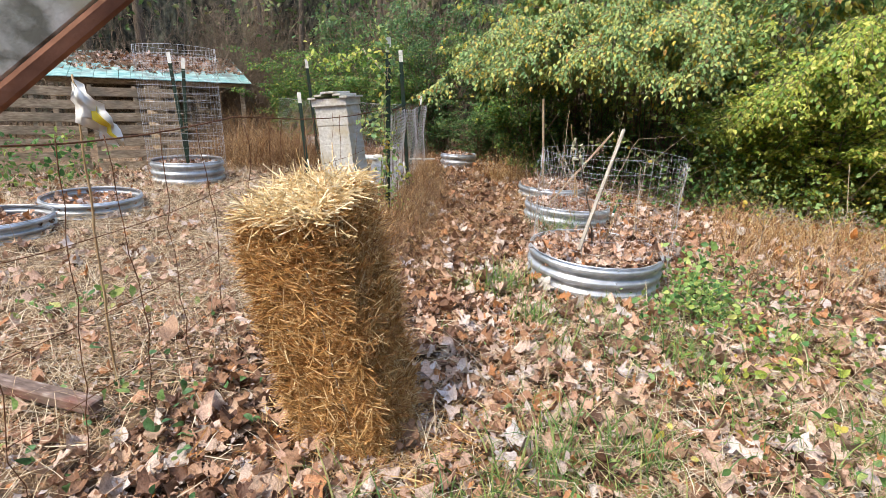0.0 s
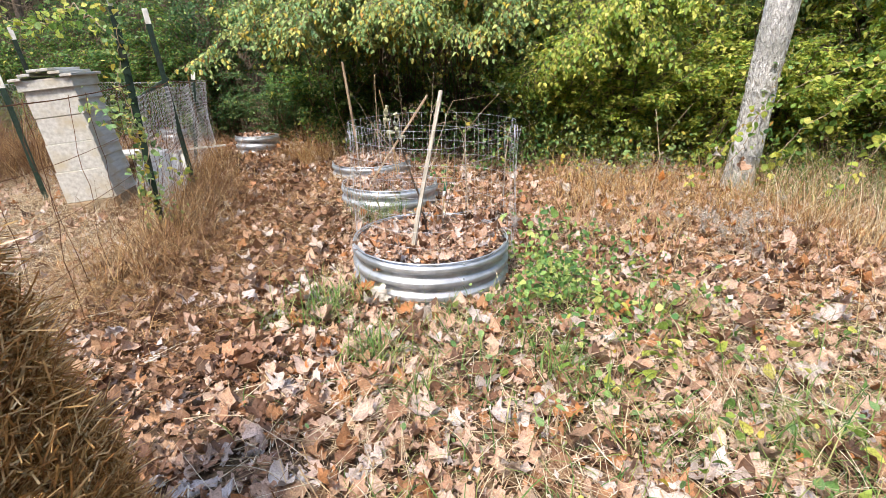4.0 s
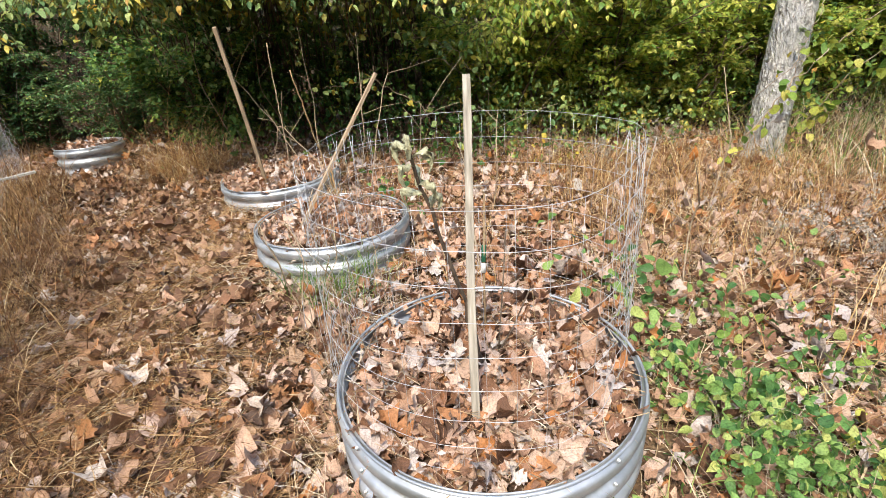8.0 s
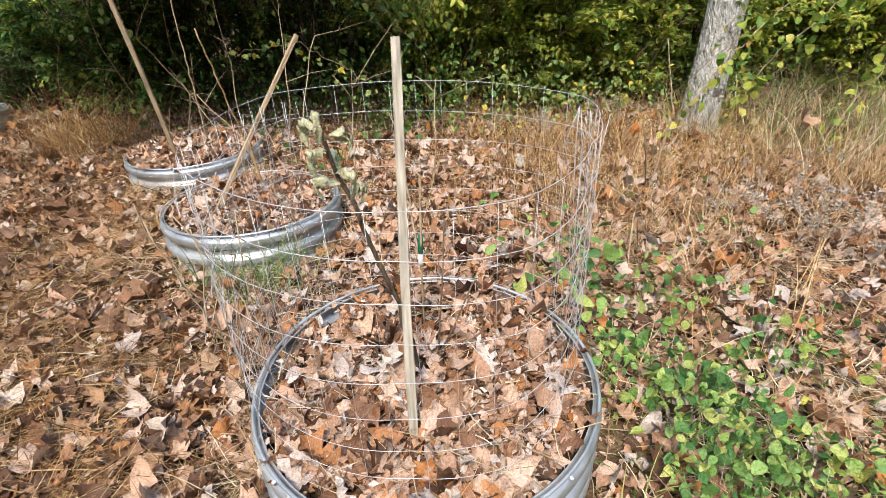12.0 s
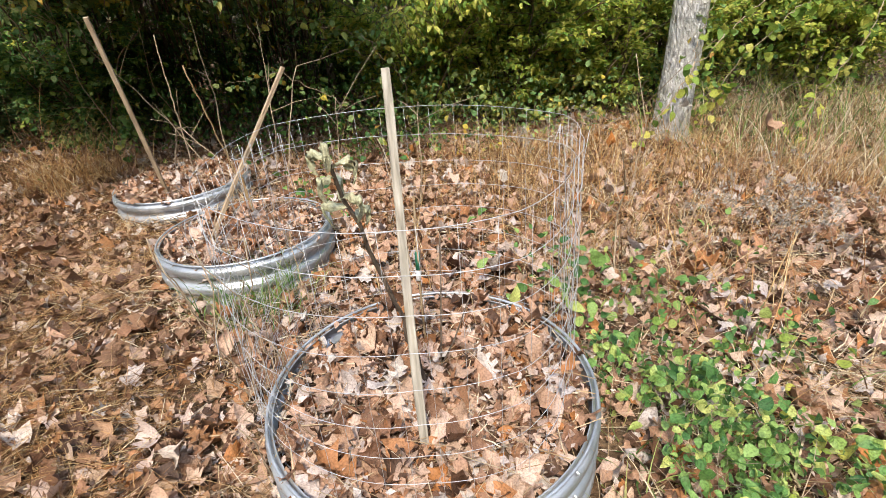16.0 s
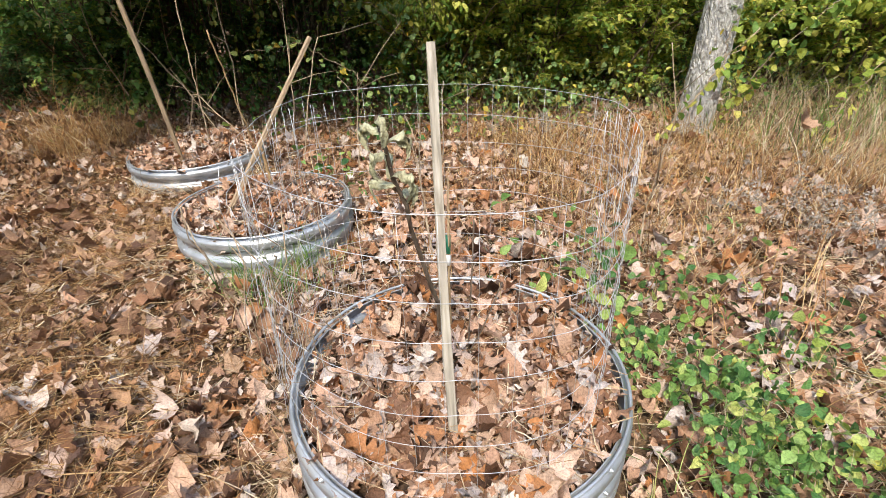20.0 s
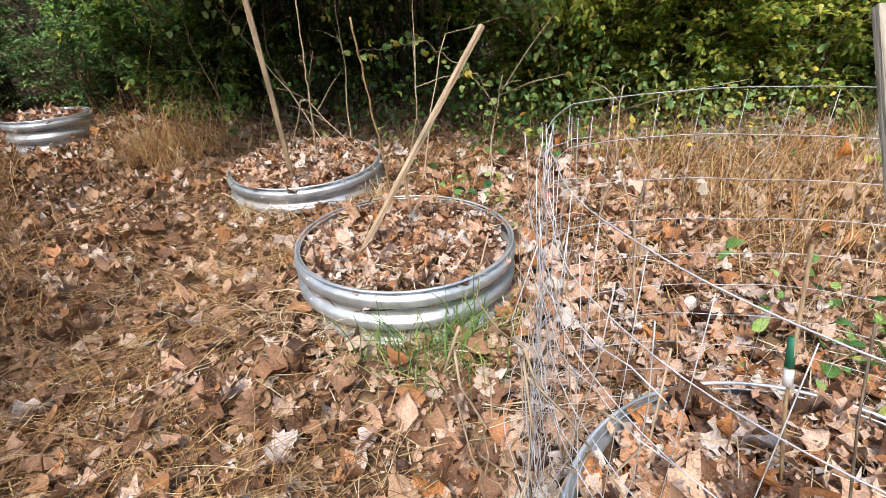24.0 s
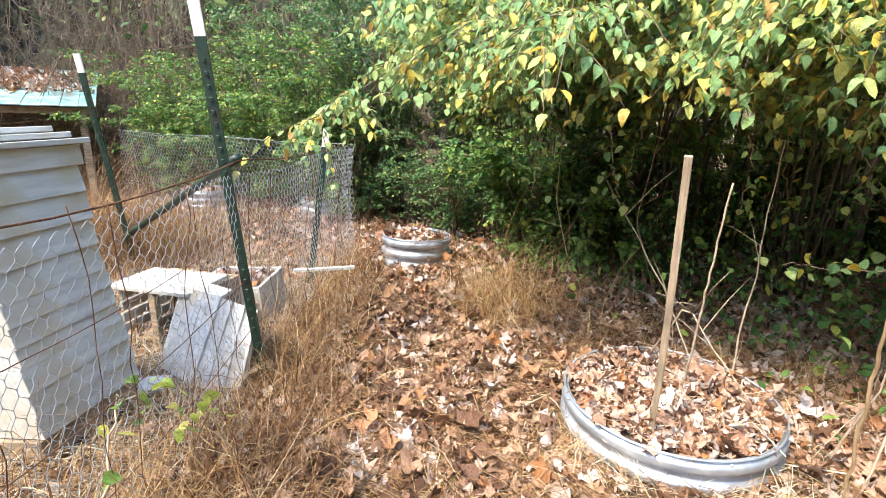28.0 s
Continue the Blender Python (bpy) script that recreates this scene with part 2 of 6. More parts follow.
M_WOOD = surface("bare_grey_wood", [(0.3, (0.19, 0.13, 0.085)), (0.55, (0.36, 0.27, 0.18)), (0.75, (0.5, 0.4, 0.29))], 12, 0.9, 0, 40, 0.6, stretch=(1, 4, 4), stain=(0.17, 0.14, 0.1), stain_scale=3)
M_ROOF = surface("teal_metal_roof", [(0.35, (0.12, 0.33, 0.33)), (0.65, (0.42, 0.6, 0.58))], 5, 0.5, 0.2, 30, 0.3, stain=(0.16, 0.2, 0.19), stain_scale=2.2)
# Rusty dead grass; partial shade by the fence also darkens this colour.
M_RUSTGRASS = foliage("shade_darkened_rust_grass", [(0, (0.06, 0.026, 0.014)), (0.35, (0.17, 0.08, 0.036)), (0.7, (0.31, 0.17, 0.075)), (1, (0.54, 0.39, 0.21))], 0.6, 9, 0.25, spot_amount=0.25)
M_OLDWOOD = surface("dark_timber", [(0.3, (0.07, 0.045, 0.035)), (0.55, (0.17, 0.12, 0.1)), (0.75, (0.34, 0.29, 0.26))], 12, 0.85, 0, 40, 0.6, stretch=(1, 4, 4), stain=(0.2, 0.07, 0.05), stain_scale=3)
M_PLATE = surface("lichened_panel", [(0.38, (0.22, 0.22, 0.17)), (0.5, (0.58, 0.58, 0.5)), (0.62, (0.82, 0.82, 0.75))], 16, 0.85, 0, 60, 0.6, stain=(0.4, 0.38, 0.24), stain_scale=9)
M_RUSTPLATE = surface("rust", [(0.3, (0.12, 0.045, 0.025)), (0.7, (0.27, 0.12, 0.07))], 18, 0.85, 0.2, 60, 0.6)
M_TAPE = surface("green_tape", [(0.3, (0.01, 0.13, 0.07)), (0.7, (0.02, 0.2, 0.11))], 30, 0.5, 0, 60, 0.1)
M_WHITE = surface("white_plastic", [(0.3, (0.68, 0.68, 0.66)), (0.7, (0.82, 0.82, 0.8))], 20, 0.45, 0, 60, 0.1)
M_BAGYELLOW = surface("yellow_print", [(0.3, (0.65, 0.5, 0.03)), (0.7, (0.75, 0.6, 0.06))], 20, 0.5, 0, 60, 0.1)
# The wood's inner shade is put into these dark tones.
M_WOODS = surface("woods_with_inner_shade", [(0.35, (0.03, 0.027, 0.02)), (0.5, (0.11, 0.1, 0.065)), (0.65, (0.24, 0.22, 0.13))], 3.4, 1.0, 0, 6, 1.0, stretch=(1, 1, 0.45), depth=0.3)


# ---- builders ----
def mesh_from(name, verts, faces, material, smooth=False):
    """A mesh from numpy vertices and triangles or quads."""
    verts, faces = np.asarray(verts, np.float32).reshape(-1, 3), np.asarray(faces, np.int32)
    k = faces.shape[1]
    me = bpy.data.meshes.new(name)
    me.vertices.add(len(verts))
    me.vertices.foreach_set("co", verts.ravel())
    me.loops.add(faces.size)
    me.loops.foreach_set("vertex_index", faces.ravel())
    me.polygons.add(len(faces))
    me.polygons.foreach_set("loop_start", np.arange(0, faces.size, k, dtype=np.int32))
    me.polygons.foreach_set("loop_total", np.full(len(faces), k, np.int32))
    if smooth:
        me.polygons.foreach_set("use_smooth", np.ones(len(faces), bool))
    me.update(calc_edges=True)
    me.materials.append(material)
    return me


def join_arrays(parts):
    """Several (verts, faces) as one."""
    vs, fs, at = [], [], 0
    for v, f in parts:
        vs.append(v)
        fs.append(np.asarray(f) + at)
        at += len(v)
    return np.concatenate(vs), np.concatenate(fs)


def scatter(template, pos, rot, size):
    """Copies of a template (verts, faces), turned by matrices rot (n,3,3), sized and moved."""
    v, f = template
    n = len(pos)
    out = np.einsum("nij,vj->nvi", rot, v) * np.asarray(size).reshape(-1, 1, 1) + pos[:, None, :]
    faces = f[None] + (np.arange(n) * len(v))[:, None, None]
    return out.reshape(-1, 3), faces.reshape(-1, f.shape[1])


def turns(yaw, pitch, roll):
    """Rotation matrices Rz(yaw) Rx(pitch) Ry(roll) for arrays of radians."""
    cy, sy, cp, sp, cr, sr = np.cos(yaw), np.sin(yaw), np.cos(pitch), np.sin(pitch), np.cos(roll), np.sin(roll)
    o, z = np.ones_like(cy), np.zeros_like(cy)
    rz = np.stack([cy, -sy, z, sy, cy, z, z, z, o], -1).reshape(-1, 3, 3)
    rx = np.stack([o, z, z, z, cp, -sp, z, sp, cp], -1).reshape(-1, 3, 3)
    ry = np.stack([cr, z, sr, z, o, z, -sr, z, cr], -1).reshape(-1, 3, 3)
    return rz @ rx @ ry


def tube(points, radii, sides=6):
    """A closed tube along points, (verts, triangles)."""
    p = np.asarray(points, float)
    r = np.broadcast_to(np.asarray(radii, float), (len(p),))
    t = np.gradient(p, axis=0)
    t /= np.linalg.norm(t, axis=1)[:, None] + 1e-9
    side = np.cross(t, (0.31, 0.17, 0.93))
    weak = np.linalg.norm(side, axis=1) < 0.15
    side[weak] = np.cross(t[weak], (0.9, 0.3, 0.1))
    side /= np.linalg.norm(side, axis=1)[:, None]
    up = np.cross(side, t)
    a = np.linspace(0, 2 * np.pi, sides, endpoint=False)
    ring = p[:, None] + r[:, None, None] * (np.cos(a)[None, :, None] * side[:, None] + np.sin(a)[None, :, None] * up[:, None])
    v = ring.reshape(-1, 3)
    f = []
    for i in range(len(p) - 1):
        for j in range(sides):
            a0, b0 = i * sides + j, i * sides + (j + 1) % sides
            f += [(a0, b0, b0 + sides), (a0, b0 + sides, a0 + sides)]
    e = (len(p) - 1) * sides
    f += [(0, j + 1, j) for j in range(1, sides - 1)] + [(e, e + j, e + j + 1) for j in range(1, sides - 1)]
    return v, np.array(f)


def box(x0, y0, z0, x1, y1, z1, bevel=0.004):
    bm = bmesh.new()
    bmesh.ops.create_cube(bm, size=1)
    for v in bm.verts:
        v.co = Vector(((x0 + x1) / 2 + v.co.x * (x1 - x0), (y0 + y1) / 2 + v.co.y * (y1 - y0), (z0 + z1) / 2 + v.co.z * (z1 - z0)))
    if bevel:
        bmesh.ops.bevel(bm, geom=bm.edges[:], offset=bevel, segments=1, affect="EDGES")
    return bm


def bm_data(name, bm, material):
    me = bpy.data.meshes.new(name)
    bm.to_mesh(me)
    bm.free()
    me.materials.append(material)
    return me


def part(name, bm, material, parent, label="", m=None):
    """One mesh object under a thing or a part, from a bmesh, a mesh or (verts, faces)."""
    if isinstance(bm, bmesh.types.BMesh):
        bm = bm_data(name, bm, material)
    elif isinstance(bm, tuple):
        bm = mesh_from(name, bm[0], bm[1], material)
    ob = new(name, bm)
    ob.parent = parent
    if m is not None:
        ob.matrix_basis = m
    return tagged(ob, label)


def thing(name, m, label, category, group="", kind=""):
    ob = new(name)
    ob.matrix_basis = m
    return tagged(ob, label, category, group, kind)


def solid(name, data, label, category="", group="", kind="", m=None):
    """A thing of one mesh."""
    ob = new(name, data)
    if m is not None:
        ob.matrix_basis = m
    return tagged(ob, label, category, group, kind)


BEDS = [(0.19, 1.625, 0.492, 0.262, 0.18), (-0.372, 3.14, 0.442, 0.275, 0.19), (-0.82, 4.35, 0.45, 0.262, 0.2), (-3.12, 6.3, 0.325, 0.31, 0.23),
        (-4.85, 0.78, 0.45, 0.2, 0.08), (-4.62, -0.2, 0.45, 0.2, 0.08), (-5.75, 2.62, 0.47, 0.32, 0.2), (-5.3, 7.7, 0.32, 0.28, 0.2), (-7.3, 7.4, 0.32, 0.28, 0.2)]
BANKS = [-0.02, 0.07, 0.08, 0.03, 0.02, 0.02, 0.02, 0.05, 0.05]  # how far leaves and sods are banked up round each bed


def ground_z(x, y):
    """The lie of the land: nearly level, gently uneven."""
    x, y = np.asarray(x, float), np.asarray(y, float)
    z = 0.018 * np.sin(1.7 * x + 0.6 * y) * np.cos(1.3 * y - 0.4 * x) + 0.012 * np.sin(4.1 * x - 2.2 * y)
    for (bx, by, r, h, s), bank in zip(BEDS, BANKS):
        t = np.clip(1 - (np.hypot(x - bx, y - by) - r - 0.04) / 0.3, 0, 1)
        z = z + bank * t * t * (3 - 2 * t)
    return z


# leaf shapes, one unit long, in the xy plane with the stalk at the origin
def blade_leaf(right, left, fold, curl, twist, rng, ragged=1.0, stalk=0.28):
    """A leaf of two halves on a bent midrib, with wavy lobes and a thin stalk."""
    rib = np.array([(0, y) for y in (0.0, 0.2, 0.4, 0.6, 0.8, 1.0)])
    pts, faces = [rib], []
    at = len(rib)
    for half, sign in ((right, 1), (left, -1)):
        o = np.array(half, float) * (sign, 1) + rng.normal(0, 0.012, (len(half), 2)) * ragged
        ids = [0] + list(range(at, at + len(o))) + [5]
        ys = np.r_[0.0, np.maximum.accumulate(o[:, 1]), 1.0]
        pts.append(o)
        at += len(o)
        a = b = 0
        while a < 5 or b < len(ids) - 1:
            if b < len(ids) - 1 and (a == 5 or ys[b + 1] <= rib[a + 1, 1]):
                tri, b = (a, ids[b], ids[b + 1]), b + 1
            else:
                tri, a = (a, ids[b], a + 1), a + 1
            if len(set(tri)) == 3:
                faces.append(tri if sign > 0 else tri[::-1])
    p = np.concatenate(pts)
    x, y = p[:, 0], p[:, 1]
    ph = rng.uniform(0, 6, 2)
    z = fold * np.abs(x) + curl * (y - 0.45) ** 2 + twist * x * (y - 0.4)
    z = z + ragged * (0.5 * np.abs(x) * np.sin(8 * y + ph[0] + 2 * np.sign(x)) + 0.04 * np.sin(5 * y + ph[1]))
    z[6:] += rng.normal(0, 0.055, len(z) - 6) * ragged
    v = np.stack([x, y, z], 1)
    if stalk:
        k = len(v)
        v = np.concatenate([v, [(-0.011, 0.02, z[0]), (0.011, 0.02, z[0]), (0.02, -stalk, z[0] - 0.08)]])
        faces.append((k, k + 2, k + 1))
    return v, np.array(faces)


OAK = [(0.04, 0.08), (0.12, 0.2), (0.27, 0.22), (0.3, 0.28), (0.13, 0.36), (0.15, 0.42), (0.36, 0.5), (0.38, 0.57), (0.17, 0.6), (0.18, 0.66), (0.32, 0.74), (0.3, 0.8), (0.14, 0.82), (0.11, 0.92)]
MAPLE = [(0.14, 0.02), (0.3, 0.08), (0.28, 0.16), (0.44, 0.22), (0.4, 0.3), (0.52, 0.44), (0.36, 0.46), (0.3, 0.52), (0.34, 0.66), (0.22, 0.66), (0.17, 0.72), (0.19, 0.84), (0.08, 0.88)]
OVAL = [(0.12, 0.1), (0.22, 0.26), (0.27, 0.45), (0.22, 0.65), (0.12, 0.84)]
TORN = [(0.14, 0.06), (0.33, 0.2), (0.24, 0.3), (0.36, 0.42), (0.12, 0.52), (0.3, 0.66), (0.2, 0.78), (0.06, 0.84)]
EGG = [(0.16, 0.06), (0.29, 0.26), (0.27, 0.5), (0.16, 0.76)]
HEART = [(0.28, 0.04), (0.4, 0.3), (0.34, 0.6), (0.17, 0.84)]
_rng = np.random.default_rng(5)
FORMS = ((0.15, 0.35, 0.3), (0.6, -0.8, -0.6), (-0.55, 0.9, 0.7), (1.1, 0.8, -0.6), (-0.25, -0.9, 0.9), (0.4, 1.5, 0.5))
LITTER = [blade_leaf(a, b, f, c, t, _rng) for a, b in ((MAPLE, MAPLE), (OAK, OAK), (OVAL, TORN), (OVAL, OVAL), (TORN, OAK), (EGG, TORN)) for f, c, t in FORMS]
FRESH = [blade_leaf(EGG, EGG, f, c, t, _rng, 0.3, 0.12) for f, c, t in ((0.15, -0.3, 0.1), (0.4, -0.6, -0.2), (0.25, 0.15, 0.3), (0.55, -0.4, 0.3))]
ROUND = [blade_leaf(HEART, HEART, f, c, t, _rng, 0.3, 0.2) for f, c, t in ((0.12, -0.2, 0.2), (0.35, -0.45, -0.2), (0.2, 0.25, 0.3))]
CLUMP = [(np.array([(0, 0, 0), (0.3, 0.45, 0.06), (0, 1, -0.08), (-0.3, 0.5, 0.05)]), np.array([(0, 1, 2), (0, 2, 3)]))]


def leaves(shapes, pos, tilt, size, rng, yaw=None, pitch0=0.0):
    """Leaves at places, lying by a spread of tilt (radians) about pitch0."""
    n = len(pos)
    pick = rng.integers(0, len(shapes), n)
    yaw = rng.uniform(0, 2 * np.pi, n) if yaw is None else yaw
    rot = turns(yaw, pitch0 + rng.normal(0, tilt, n), rng.normal(0, tilt, n))
    size = np.broadcast_to(size, (n,))
    return join_arrays([scatter(s, pos[pick == i], rot[pick == i], size[pick == i]) for i, s in enumerate(shapes) if (pick == i).any()])


def blades(root, yaw, height, lean, width, rng, steps=4):
    """Bent ribbons of grass or straw from the roots upwards."""
    n = len(root)
    s = np.linspace(0, 1, steps)[None]
    d = np.stack([np.cos(yaw), np.sin(yaw)], -1)
    out = lean[:, None] * s ** 1.7
    up = height[:, None] * (s - 0.35 * np.clip(lean / (height + 1e-6), 0, 2.4)[:, None] * s ** 2)
    up = np.maximum(up, 0.012 * s)
    wob = rng.normal(0, 0.035, (n, steps, 3)) * s[..., None] * height[:, None, None]
    c = np.concatenate([d[:, None] * out[..., None], up[..., None]], -1) + root[:, None] + wob
    across = np.stack([-d[:, 1], d[:, 0], np.zeros(n)], -1)[:, None] * (width[:, None] * (1 - 0.75 * s))[..., None]
    v = np.stack([c - across, c + across], 2).reshape(-1, 3)
    b = (np.arange(n) * steps * 2)[:, None]
    k = (np.arange(steps - 1) * 2)[None]
    q = (b + k).reshape(-1)
    return v, np.concatenate([np.stack([q, q + 1, q + 3], 1), np.stack([q, q + 3, q + 2], 1)])


def strands(root, yaw, length, rise, bend, curl, width, steps=6):
    """Long thin stems that start at an angle of rise and bend over, turning as they go."""
    n = len(root)
    s = (np.arange(steps - 1) + 0.5) / (steps - 1)
    el, az = rise[:, None] - bend[:, None] * s ** 1.3, yaw[:, None] + curl[:, None] * s
    d = np.stack([np.cos(el) * np.cos(az), np.cos(el) * np.sin(az), np.sin(el)], -1) * (length / (steps - 1))[:, None, None]
    c = np.concatenate([root[:, None], root[:, None] + np.cumsum(d, 1)], 1)
    c[..., 2] = np.maximum(c[..., 2], ground_z(c[..., 0], c[..., 1]) + 0.012)
    t = np.linspace(0, 1, steps)
    across = np.stack([-np.sin(yaw), np.cos(yaw), np.zeros(n)], -1)[:, None] * (width[:, None] * (1 - 0.7 * t))[..., None]
    v = np.stack([c - across, c + across], 2).reshape(-1, 3)
    q = ((np.arange(n) * steps * 2)[:, None] + (np.arange(steps - 1) * 2)[None]).reshape(-1)
    return v, np.concatenate([np.stack([q, q + 1, q + 3], 1), np.stack([q, q + 3, q + 2], 1)])


def sticks(mid, direction, length, width, rng):
    """Straight flat straws about their middles."""
    d = direction / np.linalg.norm(direction, axis=1)[:, None]
    side = np.cross(d, rng.normal(size=d.shape))
    side /= np.linalg.norm(side, axis=1)[:, None]
    a, b = mid - d * length[:, None] / 2, mid + d * length[:, None] / 2
    w = side * width[:, None]
    bend = mid + rng.normal(0, 0.04, d.shape) * length[:, None]
    v = np.stack([a - w, a + w, bend - w, bend + w, b - w, b + w], 1).reshape(-1, 3)
    q = np.arange(len(d)) * 6
    return v, np.concatenate([np.stack([q + i, q + i + 1, q + i + 3], 1) for i in (0, 2)] + [np.stack([q + i, q + i + 3, q + i + 2], 1) for i in (0, 2)])

# ---- ground ----
FENCE = [(-0.84, -1.95), (-1.3, -0.41), (-2.1, 2.25), (-2.845, 3.91), (-3.75, 6.2)]


def fence_x(y):
    return np.interp(y, [p[1] for p in FENCE], [p[0] for p in FENCE])



def make_ground():
    g = np.linspace(-9, 9, 181)
    g = np.concatenate([[-400, -120, -50, -25, -16, -12], g, [12, 16, 25, 50, 120, 400]])
    X, Y = np.meshgrid(g, g + 2)
    Z = ground_z(X, Y) * (np.maximum(abs(X), abs(Y - 2)) < 9.5)
    Z += 0.35 * np.clip((np.hypot(X, Y - 2) - 11) / 20, 0, 8)
    k = len(g)
    i = np.arange(k * k).reshape(k, k)
    f = np.stack([i[:-1, :-1], i[:-1, 1:], i[1:, 1:], i[1:, :-1]], -1).reshape(-1, 4)
    solid("ground", mesh_from("ground", np.stack([X, Y, Z], -1).reshape(-1, 3), f, M_GROUND, True), "brown soil with dead thatch and leaf mould", "ground", kind="structure")


make_ground()


# ---- raised beds ----
def lathe(profile, segs=96):
    a = np.linspace(0, 2 * np.pi, segs, endpoint=False)
    p = np.array(profile)
    v = np.stack([p[:, None, 0] * np.cos(a), p[:, None, 0] * np.sin(a), np.broadcast_to(p[:, None, 1], (len(p), segs))], -1).reshape(-1, 3)
    f = [(i * segs + j, i * segs + (j + 1) % segs, (i + 1) * segs + (j + 1) % segs, (i + 1) * segs + j) for i in range(len(p) - 1) for j in range(segs)]
    return v, np.array(f)


def ring_wall(r, h):
    """Corrugated sheet with three ribs, inside and out."""
    z = np.linspace(-0.03, h - 0.012, 64)
    wave = 0.0135 * np.tanh(1.9 * np.sin((z / h) * 3 * 2 * np.pi - 1.2))
    out = [(r + w, a) for w, a in zip(wave, z)]
    inn = [(r + w - 0.003, a) for w, a in zip(wave, z)]
    return mesh_from("bed_wall", *lathe(out + inn[::-1] + out[:1]), M_ZINC, True)


def ring_lip(r, h):
    a = np.linspace(0, 2 * np.pi, 9)
    return mesh_from("bed_lip", *lathe([(r + 0.001 + 0.005 * math.cos(t), h - 0.008 + 0.005 * math.sin(t)) for t in a]), M_ZINC, True)


def bed(x, y, r, h, lean, label):
    b = thing("raised_bed", pose(x, y, 0, lean[0], lean[1], 0), label, "raised bed", "round metal raised beds")
    part("wall", ring_wall(r, h), M_ZINC, b)
    part("rim", ring_lip(r, h), M_ZINC, b, "rolled bright steel rim")
    for k in range(4):
        for j in range(3):
            a = k * math.pi / 2 + 0.5
            part("bolt", BOLT, M_ZINC, b, m=pose(math.cos(a) * (r + 0.008), math.sin(a) * (r + 0.008), 0.06 + j * 0.09, 0, 90, math.degrees(a)))
    return b


def dome(r, h):
    bm = bmesh.new()
    bmesh.ops.create_cone(bm, cap_ends=True, segments=8, radius1=r, radius2=r * 0.6, depth=h)
    return bm


BOLT = bm_data("bolt", dome(0.007, 0.008), M_ZINC)
for i, (x, y, r, h, s) in enumerate(BEDS):
    bed(x, y, r, h, [(0.6, 0.5), (-1.0, 0.8), (0.8, -0.6), (-2, 0), (0, 1), (0, 0), (0, 0), (0, 0), (0, 0)][i],
        ["round corrugated galvanised raised bed, full of fallen leaves, caged in wire", "round corrugated galvanised raised bed with a slanting wooden stake", "round corrugated galvanised raised bed half sunk in leaves", "round galvanised raised bed at the foot of the shrubs"][min(i, 3)])
    rng = np.random.default_rng(40 + i)
    g = np.linspace(-1, 1, 41)
    X, Y = np.meshgrid(g, g)
    q = np.hypot(X, Y)
    n = np.array([noise.noise((a * 3 + i, b * 3, 0.3)) for a, b in zip(X.ravel(), Y.ravel())]).reshape(X.shape)
    sq = np.maximum(abs(X), abs(Y)) / (q + 1e-9)
    k = len(g)
    idx = np.arange(k * k).reshape(k, k)
    V = np.stack([X * sq * (r - 0.012), Y * sq * (r - 0.012), s + 0.025 * n + 0.02 * (1 - q ** 2)], -1).reshape(-1, 3)
    F = np.stack([idx[:-1, :-1], idx[:-1, 1:], idx[1:, 1:], idx[1:, :-1]], -1).reshape(-1, 4)
    solid("bed_soil", mesh_from("bed_soil", V, F, M_SOIL, True), "dark soil filling a raised bed", "soil", kind="stuff", m=pose(x, y, 0))
    cnt = int(4400 * r * r) if i < 3 else 260
    a, d = rng.uniform(0, 2 * np.pi, cnt), (r - 0.04) * np.sqrt(rng.uniform(0, 1, cnt))
    p = np.stack([x + d * np.cos(a), y + d * np.sin(a), s + 0.012 + rng.uniform(0, 0.05, cnt)], -1)
    solid("bed_leaves", mesh_from("bed_leaves", *leaves(LITTER, p, np.where(rng.uniform(0, 1, cnt) < 0.65, 0.28, 0.65), 0.04 + 0.085 * rng.beta(1.4, 2.3, cnt), rng), M_LEAF), "curled brown and tan fallen leaves in a raised bed", "fallen leaves", kind="stuff")


for i, (x, y, r, h, s) in enumerate(BEDS[:3]):
    rng = np.random.default_rng(90 + i)
    n = int(2600 * r * r * 4)
    a, d = rng.uniform(0, 6.283, n), (r - 0.03) * np.sqrt(rng.uniform(0, 1, n))
    p = np.stack([x + d * np.cos(a), y + d * np.sin(a), s + 0.03 + rng.uniform(0, 0.055, n)], -1)
    bits = thing("bed_litter", pose(0, 0, 0), "crumbled leaf bits and dry stalks lying in a raised bed", "leaf crumbs", kind="stuff")
    part("crumbs", leaves(CLUMP, p, 0.7, rng.uniform(0.01, 0.04, n), rng), M_LEAF, bits)
    k = n // 6
    part("stalks", sticks(p[:k] + (0, 0, 0.012), rng.normal(0, 1, (k, 3)) * (1, 1, 0.2), rng.uniform(0.04, 0.2, k), rng.uniform(0.0006, 0.0018, k), rng), M_PALE, bits, "pale dry stalks")


# ---- leaf litter and grass on the ground ----
def in_beds(x, y, grow=0.02):
    hit = np.zeros(len(x), bool)
    for bx, by, r, h, s in BEDS:
        hit |= np.hypot(x - bx, y - by) < r + grow
    return hit


def on_ground(n, x0, x1, y0, y1, rng, keep=None):
    x, y = rng.uniform(x0, x1, n), rng.uniform(y0, y1, n)
    ok = ~in_beds(x, y)
    if keep is not None:
        ok &= keep(x, y)
    x, y = x[ok], y[ok]
    return np.stack([x, y, ground_z(x, y)], -1)


def patchy(x, y, scale, cut, seed):
    return np.array([noise.noise((a * scale + seed, b * scale, seed * 1.7)) for a, b in zip(x, y)]) > cut


